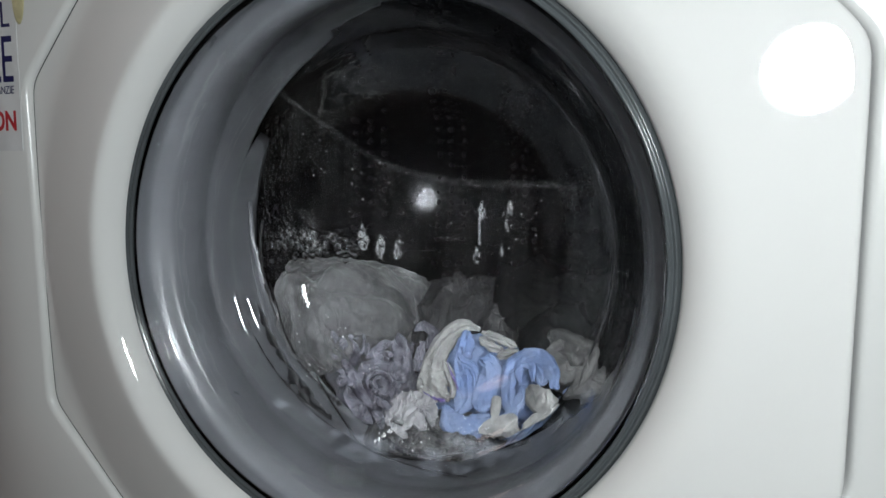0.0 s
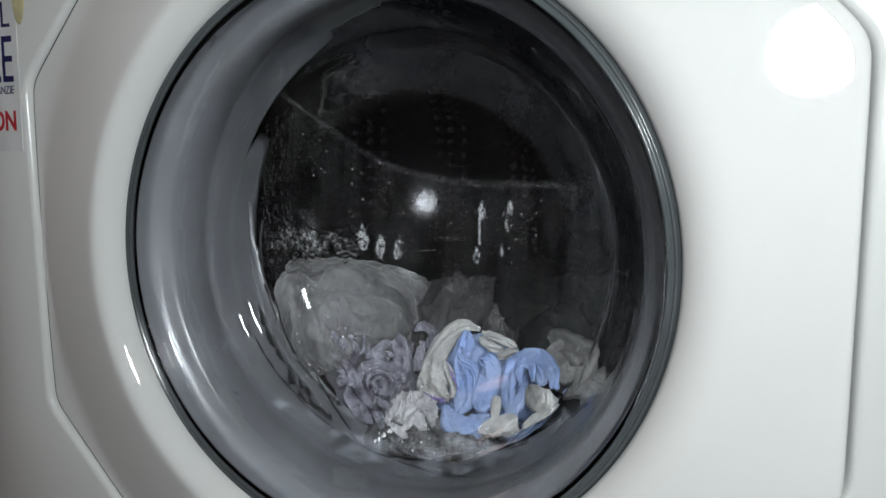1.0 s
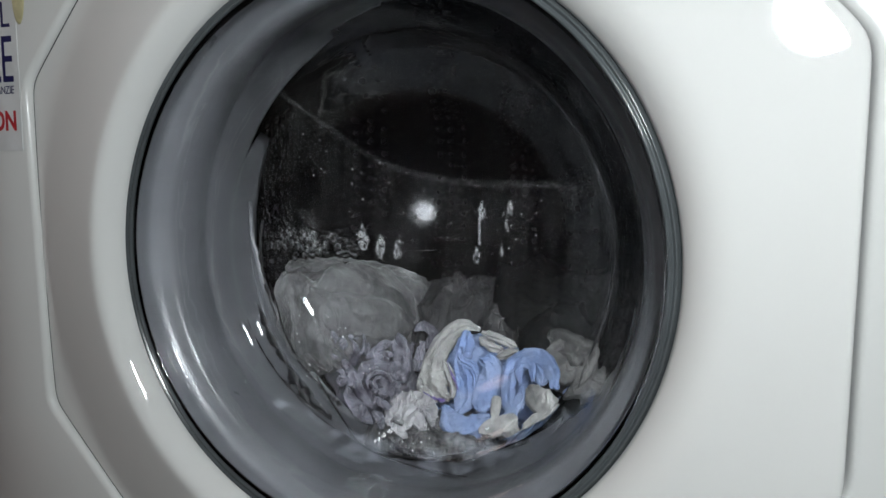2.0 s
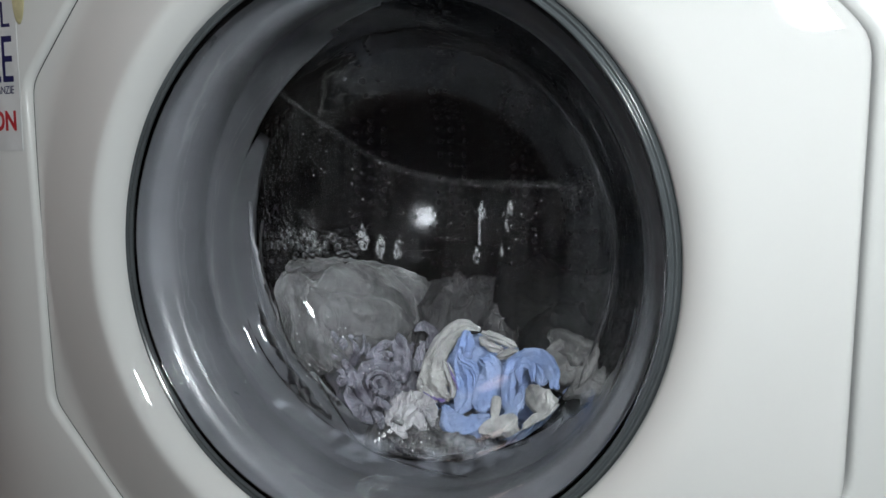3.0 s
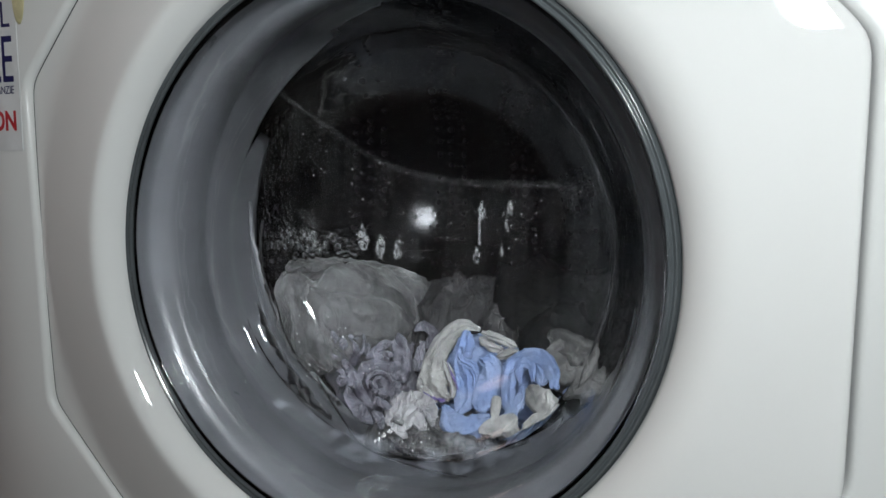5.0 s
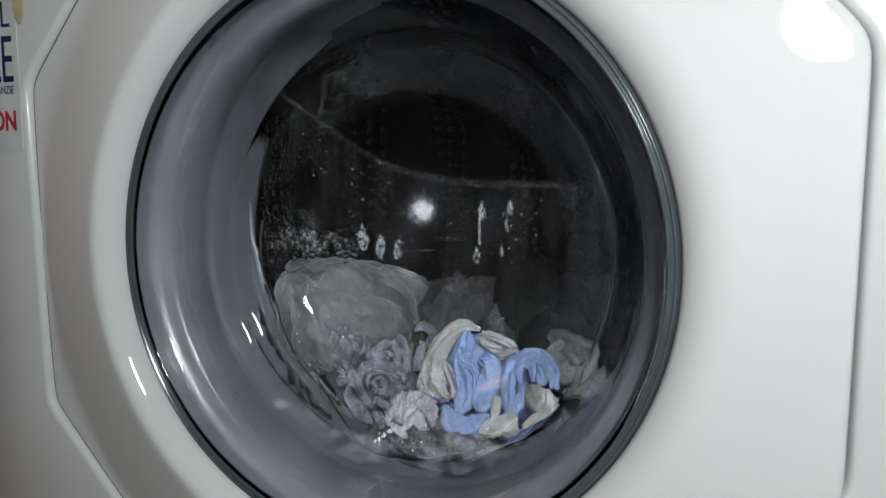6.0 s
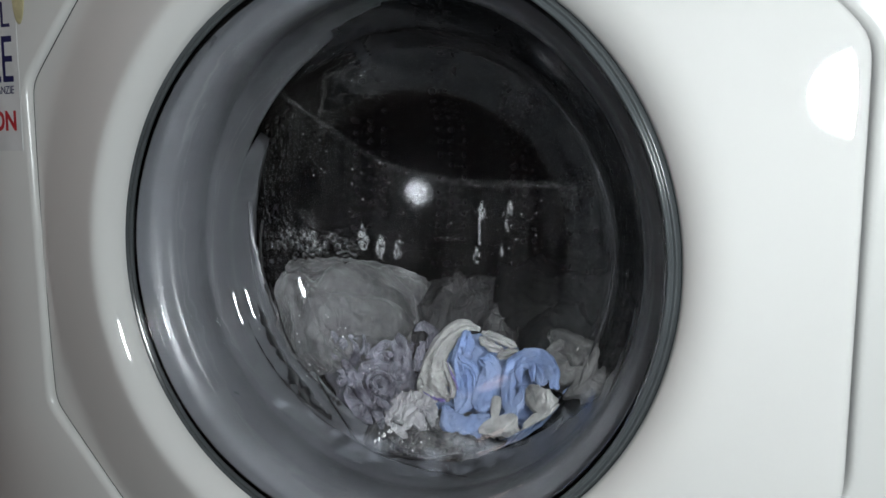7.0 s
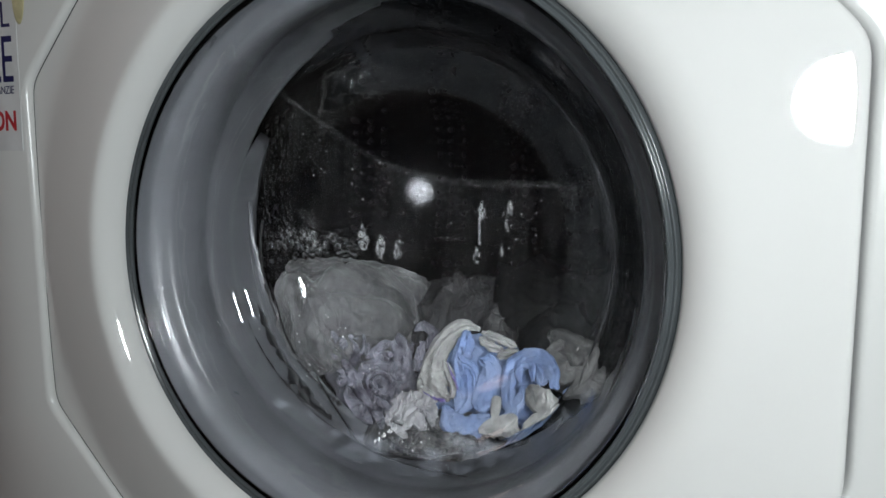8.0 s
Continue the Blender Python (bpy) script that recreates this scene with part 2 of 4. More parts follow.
loops += [octa_loop(-0.02, YP)] + edge
rings(bm, loops)
part("front_panel", bm, M_PANEL, machine)


def plain_panel(name, lo, hi, material=M_PANEL):
    b = bmesh.new()
    box(b, lo, hi)
    bmesh.ops.bevel(b, geom=b.edges, offset=0.003, segments=2, affect="EDGES")
    part(name, b, material, machine, z=0)


plain_panel("side_panel", (X0, 0.037, 0.03), (X0 + 0.008, 0.55, 0.83))
plain_panel("side_panel", (X1 - 0.008, 0.037, 0.03), (X1, 0.55, 0.83))
plain_panel("back_panel", (X0, 0.552, 0.03), (X1, 0.56, 0.83))
plain_panel("worktop", (X0 - 0.002, 0.016, 0.832), (X1 + 0.002, 0.562, 0.85))
plain_panel("plinth", (X0, 0.024, 0.01), (X1, 0.036, 0.087))
plain_panel("control_panel", (X0, 0.014, 0.743), (X1, 0.036, 0.83))
# recess lined dark, so the gap's shade is in its colour
bm = bmesh.new()
rings(bm, [edge[-1], octa_loop(-0.0006, 0.056), octa_loop(0.05, 0.056)])
part("door_recess", bm, M_GAPSHADE, machine)

# ---- door ----
R0 = 0.1668
bm = bmesh.new()
loops = []
def ring_at(r, y):
    return [(r * math.cos(2 * math.pi * i / N), y, r * math.sin(2 * math.pi * i / N)) for i in range(N)]


loops += [ring_at(R0 + 0.0012, slope(R0) + 0.0050), ring_at(R0 + 0.0003, slope(R0) + 0.0022)]
for k in range(27):
    r = R0 + (0.210 - R0) * k / 26
    loops.append([(x, door_depth(x, z), z) for x, _, z in ring_at(r, 0.0)])
for u in (0.15, 0.3, 0.45, 0.6, 0.75, 0.9):
    loops.append([(p[0] + (q[0] - p[0]) * u, door_depth(p[0] + (q[0] - p[0]) * u, p[2] + (q[2] - p[2]) * u), p[2] + (q[2] - p[2]) * u)
                  for p, q in zip(ring_at(0.210, 0.0), octa_loop(0.0030, 0.0))])
for s, y in ((0.0030, 0.0), (0.0014, 0.0003), (0.0005, 0.0010), (0.0001, 0.003), (0.0001, 0.008)):
    loops.append([(x, y + door_depth(x, z), z) for x, _, z in octa_loop(s, 0.0)])
rings(bm, loops)
door = part("door", bm, M_ENAMEL, machine, "glossy white octagonal door frame, closed")

part("inner_ring", revolve([(0.1760, 0.0260), (0.1690, 0.0225), (0.1660, 0.0185), (0.1652, 0.0152), (0.1645, 0.0144), (0.1639, 0.0147), (0.1634, 0.0165), (0.1627, 0.0166), (0.1622, 0.0148), (0.1610, 0.0143), (0.1603, 0.0150), (0.1602, 0.0166), (0.1650, 0.0185), (0.1660, 0.0195)], 160), M_RING, door, "dark plastic ring clamping the glass")

# the glass bowl: a thick pressed shell with a beaded rim
front = [(0.1640, 0.0260), (0.1647, 0.0195), (0.1635, 0.0168), (0.1610, 0.0160), (0.1587, 0.0174), (0.1577, 0.0210), (0.1560, 0.0230), (0.1530, 0.0240), (0.1510, 0.0262),
         (0.1485, 0.0330), (0.1462, 0.0360), (0.1440, 0.0415), (0.1395, 0.0510), (0.1345, 0.0605), (0.1315, 0.0650), (0.1292, 0.0674), (0.1262, 0.0690)]
back = [(0.1345, 0.0705), (0.1400, 0.0615), (0.1450, 0.0515), (0.1490, 0.0430), (0.1515, 0.0385), (0.1560, 0.0355), (0.1615, 0.0342)]


def dome(r):
    """Depth of the bowl's rounded floor, steep near its edge and flat in the middle."""
    steps = 40
    y = 0.0693
    for k in range(steps):
        q = 0.1245 - (0.1245 - r) * (k + 0.5) / steps
        tilt = 12 * min(1, q / 0.078) + 36 * (lambda u: u * u * (3 - 2 * u))(min(1, max(0, (q - 0.083) / 0.023)))
        y += math.tan(radians(tilt)) * (0.1245 - r) / steps
    return y


front += [(0.1245 * (1 - k / 26) + 1e-8, dome(0.1245 * (1 - k / 26))) for k in range(27)]
back = [(0.1290 * k / 26 + 1e-8, dome(0.1245 * k / 26) + 0.0052) for k in range(27)] + back
glass = part("glass_bowl", revolve([(r, y) for r, y in front + back], 192, closed_profile=True), M_GLASS, door, "thick clear pressed-glass porthole bowl, wet inside")
glass.visible_shadow = False

# rubber seal round the bowl, with a folded lip
seal = [(0.1705, 0.0240), (0.1668, 0.0200), (0.1655, 0.0215), (0.1652, 0.0340), (0.1630, 0.0378), (0.1565, 0.0402), (0.1530, 0.0460), (0.1508, 0.0560), (0.1500, 0.0680), (0.1507, 0.0705), (0.1500, 0.0730), (0.1492, 0.0850),
        (0.1484, 0.1000), (0.1477, 0.1120), (0.1470, 0.1195), (0.1478, 0.1250), (0.1540, 0.1300), (0.1700, 0.1350), (0.1860, 0.1365)]
seal_bm = revolve(seal, 160)
for v in seal_bm.verts:         # the upper folds are drawn back from the bowl
    a = (math.degrees(math.atan2(v.co.z, v.co.x)) - 96) / 82
    if abs(a) < 1 and v.co.y > 0.050:
        k = 1 + 0.14 * math.cos(a * math.pi / 2) ** 2.5 * min(1.0, (v.co.y - 0.050) / 0.045)
        v.co.x, v.co.z = v.co.x * k, v.co.z * k
seal_ob = part("door_seal", seal_bm, M_RUBBER, machine, "grey rubber door seal with folded lip")

bm = bmesh.new()
rows = []
for i in range(81):
    a = radians(170 + 94 * i / 80)
    e = max(0.0, math.sin(math.pi * i / 80)) ** 0.9
    ri = 0.1472 - 0.0115 * e + 0.0010 * noise.noise(Vector((i * 0.17, 2, 0)))
    loop = [(0.1488 + (ri - 0.1488) * k / 6, 0.1150 + 0.0010 * math.sin(k * 1.1) + 0.0008 * noise.noise(Vector((i * 0.2, k * 0.5, 7)))) for k in range(7)]
    loop += [(ri - 0.0008, 0.1163), (ri + 0.0004, 0.1177), (0.1478, 0.1187)]
    rows.append([(r * math.cos(a), y, r * math.sin(a)) for r, y in loop])
rings(bm, rows, closed=False)
part("seal_lip", bm, M_RUBBER, seal_ob, "drooping inner lip of the rubber seal")

# black strips that paint the shade in wet gaps where lip leaves the glass
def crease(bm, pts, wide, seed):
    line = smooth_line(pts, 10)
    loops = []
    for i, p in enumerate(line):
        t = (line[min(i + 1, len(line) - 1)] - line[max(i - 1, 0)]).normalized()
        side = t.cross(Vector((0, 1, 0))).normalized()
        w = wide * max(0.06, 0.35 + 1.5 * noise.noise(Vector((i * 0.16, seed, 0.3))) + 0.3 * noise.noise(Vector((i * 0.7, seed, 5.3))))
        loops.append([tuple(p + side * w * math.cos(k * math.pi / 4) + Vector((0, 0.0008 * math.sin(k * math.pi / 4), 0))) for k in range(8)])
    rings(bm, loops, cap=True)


def on_ring(r, y, a0, a1, n=9):
    return [(r * math.cos(radians(a0 + (a1 - a0) * k / (n - 1))), y, r * math.sin(radians(a0 + (a1 - a0) * k / (n - 1)))) for k in range(n)]


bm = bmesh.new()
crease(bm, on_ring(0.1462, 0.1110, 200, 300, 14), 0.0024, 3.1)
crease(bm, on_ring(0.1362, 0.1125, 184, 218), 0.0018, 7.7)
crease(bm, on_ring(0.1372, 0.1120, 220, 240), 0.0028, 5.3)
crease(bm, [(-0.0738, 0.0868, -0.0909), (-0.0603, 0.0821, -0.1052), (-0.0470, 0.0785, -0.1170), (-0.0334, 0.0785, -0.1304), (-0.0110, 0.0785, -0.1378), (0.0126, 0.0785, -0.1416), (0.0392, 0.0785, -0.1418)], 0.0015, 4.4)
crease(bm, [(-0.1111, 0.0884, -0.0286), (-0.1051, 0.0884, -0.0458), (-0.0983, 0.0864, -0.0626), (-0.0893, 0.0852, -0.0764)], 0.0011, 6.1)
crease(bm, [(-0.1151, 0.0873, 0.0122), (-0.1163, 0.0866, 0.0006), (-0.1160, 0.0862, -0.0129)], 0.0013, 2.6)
part("lip_gap_shade", bm, M_BLACK, seal_ob, "black strips painting the shade in the wet gap behind the seal's lip")

# ---- drum ----
RD, YF, YB = 0.230, 0.144, 0.2976
RB, CB = 0.300, 0.105            # the drum's back is a shallow round bowl


def punched(bm, u0, u1, v0, v1, place, hole, sides=8):
    """One cell of punched sheet with a round hole, set by place(u, v)."""
    um, vm = (u0 + u1) / 2, (v0 + v1) / 2
    outer, inner, brim, deep = [], [], [], []
    for k in range(sides):
        a = 2 * math.pi * (k + 0.5) / sides
        c, s = math.cos(a), math.sin(a)
        q = 1 / max(abs(c), abs(s))
        outer.append(bm.verts.new(place(um + (u1 - u0) / 2 * c * q, vm + (v1 - v0) / 2 * s * q, 0)))
        inner.append(bm.verts.new(place(um + hole * c, vm + hole * s, 0.0)))
        brim.append(bm.verts.new(place(um + hole * c, vm + hole * s, 0.00002)))
        deep.append(bm.verts.new(place(um + hole * c, vm + hole * s, 0.0015)))
    corners = [bm.verts.new(place(u, v, 0)) for u, v in ((u1, v1), (u0, v1), (u0, v0), (u1, v0))]
    for k in range(sides):
        j = (k + 1) % sides
        bm.faces.new((outer[k], outer[j], inner[j], inner[k]))
        # hole walls take the black tub material, painting the shade inside them
        bm.faces.new((brim[k], brim[j], deep[j], deep[k])).material_index = 1
    for q, (a, b) in zip(corners, ((0, 1), (2, 3), (4, 5), (6, 7))):
        bm.faces.new((outer[a], q, outer[b]))


bm = bmesh.new()
nu, nv = 112, 12
for i in range(nu):
    for j in range(nv):
        du, dv = 2 * math.pi * RD / nu, (YB - YF) / nv
        punched(bm, i * du, (i + 1) * du, YF + j * dv, YF + (j + 1) * dv,
                lambda u, v, d: ((RD + d) * math.cos(u / RD), v, (RD + d) * math.sin(u / RD)), 0.0023)
drum = part("drum", bm, [M_STEEL, M_TUB], machine, "perforated stainless steel drum, wet, with its inner shade darkened into the metal")
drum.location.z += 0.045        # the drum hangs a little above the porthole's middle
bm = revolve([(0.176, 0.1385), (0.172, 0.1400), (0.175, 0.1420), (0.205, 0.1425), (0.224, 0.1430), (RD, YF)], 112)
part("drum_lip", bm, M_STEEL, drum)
bm = bmesh.new()
cell = 0.0125


def bowl_back(u, v, d=0.0):
    return (u, CB + math.sqrt((RB + d) ** 2 - u * u - v * v), v)


for i in range(-19, 19):
    for j in range(-19, 19):
        u0, v0 = i * cell, j * cell
        rr = max(math.hypot(u0 + p * cell, v0 + q * cell) for p in (0, 1) for q in (0, 1))
        if rr > 0.2296:
            continue
        if i % 6 < 3 or rr > 0.216 or (j + i) % 9 == 0:
            bm.faces.new([bm.verts.new(bowl_back(u, v)) for u, v in ((u0, v0), (u0 + cell, v0), (u0 + cell, v0 + cell), (u0, v0 + cell))])
        else:
            punched(bm, u0, u0 + cell, v0, v0 + cell, bowl_back, 0.0025)
bmesh.ops.remove_doubles(bm, verts=bm.verts, dist=1e-5)
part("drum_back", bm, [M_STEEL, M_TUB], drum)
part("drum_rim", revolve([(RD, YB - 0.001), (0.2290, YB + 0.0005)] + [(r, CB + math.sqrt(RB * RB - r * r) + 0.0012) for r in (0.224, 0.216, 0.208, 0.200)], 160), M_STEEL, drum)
# a pressed rib across the bowl
bm = bmesh.new()
rings(bm, [[bowl_back(x, -0.080 + 0.005 * (k / 6 - 1), -0.0022 * math.sin(math.pi * k / 12) * min(1, (0.19 - abs(x)) / 0.03)) for k in range(13)] for x in [-0.19 + 0.01 * q for q in range(39)]], closed=False)
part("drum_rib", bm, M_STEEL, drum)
bm = revolve([(0.225, 0.1340), (0.262, 0.1360), (0.262, 0.50), (0.0005, 0.50)], 64)
part("tub", bm, M_TUB, machine, "black plastic outer tub behind the drum", z=ZC + 0.045)


def bowl_depth(r):
    """Depth of the bowl's back face at radius r."""
    pr = sorted(back)
    for (r0, y0), (r1, y1) in zip(pr, pr[1:]):
        if r0 <= r <= r1:
            return y0 + (y1 - y0) * (r - r0) / (r1 - r0)
    return pr[-1][1]


# ---- laundry ----
def lump(bm, c, size, seed, amp, freq, turn=0.0, stretch=(1, 1, 1), sub=5, mi=0, sharp=1.0):
    """A crumpled wad of cloth: folds are ridges of warped noise."""
    got = bmesh.ops.create_icosphere(bm, subdivisions=sub, radius=1.0)
    off = Vector((seed * 7.31, seed * 3.17, seed * 5.77))
    rot = Matrix.Rotation(turn, 3, "Y")
    for v in got["verts"]:
        d = v.co.normalized()
        p = Vector((d.x * size[0], d.y * size[1], d.z * size[2]))
        q = Vector((p.x * stretch[0], p.y * stretch[1], p.z * stretch[2])) * freq + off
        w = q + 0.8 * Vector((noise.noise(q * 0.7 + Vector((9, 0, 0))), noise.noise(q * 0.7 + Vector((0, 9, 0))), noise.noise(q * 0.7)))
        h = (1 - abs(noise.noise(w)) * 2.2) ** 3 * sharp + 0.45 * (1 - abs(noise.noise(w * 2.3)) * 2) + 0.5 * noise.noise(q * 0.5)
        v.co = Vector(c) + rot @ (p + d * amp * h)
    for f in {f for v in got["verts"] for f in v.link_faces}:
        f.material_index = mi


def fold(bm, pts, widths, mi=0, flat=0.55, seed=0, lobes=0.14, n=44, pleats=2.6):
    """A wrung strip of cloth swept along a line, with pleats and creases running along it."""
    line = smooth_line(pts, 9)
    m = len(line)
    loops = []
    for i, p in enumerate(line):
        t = (line[min(i + 1, m - 1)] - line[max(i - 1, 0)]).normalized()
        side = t.cross(Vector((0, 1, 0)))
        side = side.normalized() if side.length > 1e-4 else Vector((1, 0, 0))
        up = side.cross(t).normalized()
        s = i / (m - 1) * (len(widths) - 1)
        k = min(int(s), len(widths) - 2)
        w = widths[k] + (widths[k + 1] - widths[k]) * (s - k)
        w *= min(1.0, 0.45 + 4.0 * min(i, m - 1 - i) / m)
        lp = []
        for j in range(n):
            a = 2 * math.pi * j / n
            ca, sa = math.cos(a), math.sin(a)
            q = Vector((ca * 2.0 + seed * 4.1, sa * 2.0, i * 0.13 + seed))
            r = w * (1 + lobes * noise.noise(q) + 0.07 * noise.noise(q * 3))
            ph = ca * pleats + 1.6 * noise.noise(Vector((seed * 2.3, i * 0.10, ca * 0.8))) + seed * 0.7
            ridge = 1 - 2 * abs(math.sin(ph)) ** 0.6
            cross = noise.noise(Vector((ca * 1.3, i * 0.42, seed * 1.9)))
            fine = 1 - 2.2 * abs(noise.noise(Vector((ca * 3.1 + seed, i * 0.34, seed * 3.3))))
            h = r * flat * sa * (1.0 + 0.55 * ridge * abs(sa) + 0.35 * cross + 0.35 * fine * abs(sa))
            lp.append(tuple(p + side * (r * ca) + up * h))
        loops.append(lp)
    rings(bm, loops, cap=True, mi=mi)


def crumple(bm, amp, freq, stretch, seed):
    """Press sharp creases and pinched valleys into a wad of cloth."""
    bm.normal_update()
    off = Vector((seed * 1.7, seed * 2.9, seed * 0.7))
    moves = []
    for v in bm.verts:
        q = Vector((v.co.x * stretch[0], v.co.y * stretch[1], v.co.z * stretch[2])) * freq + off
        w = q + 0.9 * Vector((noise.noise(q * 0.6), noise.noise(q * 0.6 + Vector((5, 1, 0))), noise.noise(q * 0.6 + Vector((0, 7, 3)))))
        crease = min(1.0, abs(noise.noise(w)) * 3.2) ** 0.6 - 0.75
        small = min(1.0, abs(noise.noise(w * 2.1 + Vector((3, 3, 3)))) * 3.0) ** 0.7 - 0.7
        moves.append(v.normal * amp * (crease + 0.45 * small))
    for v, d in zip(bm.verts, moves):
        v.co += d if d.y > 0 else Vector((d.x, d.y * 0.35, d.z))


def cloth(name, bm, materials, label, group="laundry in the drum", amp=0.0026, freq=85.0, stretch=(1, 1, 1), seed=1.0):
    crumple(bm, amp, freq, stretch, seed)
    for v in bm.verts:          # wet cloth lies flat where it meets the glass
        y = bowl_depth(min(math.hypot(v.co.x, v.co.z), 0.132)) + 0.0012
        d = (v.co.y - y - 0.001) / 0.0012
        v.co.y = y + 0.0012 * (d + math.log1p(math.exp(-d)) if d > 0 else math.log1p(math.exp(d)))
    bmesh.ops.recalc_face_normals(bm, faces=bm.faces)
    return tagged(part(name, bm, materials), label, "laundry", group)


# pale towel pressed flat and high against the glass
bm = bmesh.new()
lump(bm, (-0.0780, 0.1400, -0.0590), (0.050, 0.026, 0.040), 3, 0.0055, 24, 0.25, (0.7, 1, 1.2), 6, sharp=0.9)
lump(bm, (-0.1040, 0.1180, -0.0520), (0.016, 0.014, 0.030), 9, 0.0030, 30, -0.3, (1.2, 1, 0.6), 5, sharp=0.8)
lump(bm, (-0.0960, 0.1240, -0.0640), (0.027, 0.020, 0.036), 5, 0.0045, 26, -0.5, (1.2, 1, 0.6), 6, sharp=0.9)
lump(bm, (-0.0480, 0.1660, -0.0520), (0.032, 0.020, 0.022), 8, 0.0050, 28, 0.35, (0.6, 1, 1.4), 5, sharp=1.0)
fold(bm, [(-0.1144, 0.1133, -0.0290), (-0.0984, 0.1254, -0.0249), (-0.0786, 0.1400, -0.0254), (-0.0501, 0.1604, -0.0320), (-0.0240, 0.1760, -0.0400)], [0.006, 0.009, 0.009, 0.008, 0.004], seed=2, flat=0.7, lobes=0.06, pleats=2.4)
fold(bm, [(-0.0700, 0.1290, -0.0420), (-0.0600, 0.1260, -0.0620), (-0.0520, 0.1210, -0.0800)], [0.004, 0.008, 0.005], seed=4, lobes=0.06, pleats=2.2, flat=0.4)
fold(bm, [(-0.1120, 0.1100, -0.0420), (-0.1040, 0.1120, -0.0600), (-0.0900, 0.1110, -0.0800), (-0.0760, 0.1090, -0.0930)], [0.004, 0.010, 0.010, 0.005], seed=21, lobes=0.06, pleats=2.6, flat=0.4)
fold(bm, [(-0.1120, 0.1120, -0.0230), (-0.1000, 0.1180, -0.0200), (-0.0880, 0.1240, -0.0200)], [0.004, 0.006, 0.004], seed=23, lobes=0.06, pleats=2.2, flat=0.5)
fold(bm, [(-0.0980, 0.1210, -0.0340), (-0.0860, 0.1230, -0.0480), (-0.0800, 0.1200, -0.0660)], [0.004, 0.009, 0.005], seed=22, lobes=0.06, pleats=2.2, flat=0.4)
cloth("towel", bm, M_TOWEL, "pale grey-white wet towel pressed flat against the glass", amp=0.0022, freq=55.0, stretch=(1, 1, 0.6), seed=2.0)
# a thin grey sheet hanging in upright folds behind the rest
bm = bmesh.new()
lump(bm, (0.0020, 0.1760, -0.0700), (0.062, 0.030, 0.036), 14, 0.006, 26, 0.05, (1.5, 1, 0.4), 6)
for k in range(8):
    x = -0.040 + 0.0125 * k
    z = -0.040 - 0.0022 * k - 0.004 * (k % 3)
    fold(bm, [(x, 0.158 - 0.002 * (k % 2), z), (x + 0.003, 0.150, z - 0.018), (x + 0.001, 0.143, z - 0.036), (x + 0.004, 0.140, z - 0.052)], [0.004, 0.008, 0.009, 0.006], seed=60 + k, flat=0.7, pleats=1.8, lobes=0.08)
cloth("grey_sheet", bm, M_SHEET, "thin wet grey sheet hanging in folds behind the striped cloth", amp=0.0010, freq=60.0, stretch=(1.3, 1, 0.4), seed=3.0)
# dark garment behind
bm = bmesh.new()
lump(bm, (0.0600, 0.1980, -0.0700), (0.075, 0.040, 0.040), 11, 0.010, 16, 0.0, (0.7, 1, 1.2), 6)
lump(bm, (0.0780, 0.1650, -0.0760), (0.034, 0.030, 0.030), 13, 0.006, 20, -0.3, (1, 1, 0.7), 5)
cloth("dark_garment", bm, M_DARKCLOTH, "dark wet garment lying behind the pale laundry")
# white garment at the lower edge of the bowl
bm = bmesh.new()
lump(bm, (0.0990, 0.1200, -0.0800), (0.021, 0.016, 0.016), 17, 0.004, 24, 0.6, (0.6, 1, 1.2), 5, sharp=0.6)
fold(bm, [(0.0780, 0.1360, -0.0600), (0.0940, 0.1200, -0.0620), (0.1080, 0.1040, -0.0680), (0.1060, 0.0980, -0.0800)], [0.006, 0.009, 0.010, 0.006], seed=6, lobes=0.06)
cloth("white_shirt", bm, M_SHIRT, "white cotton garment bunched beside the blue cloth", amp=0.0012, freq=60.0, seed=4.0)
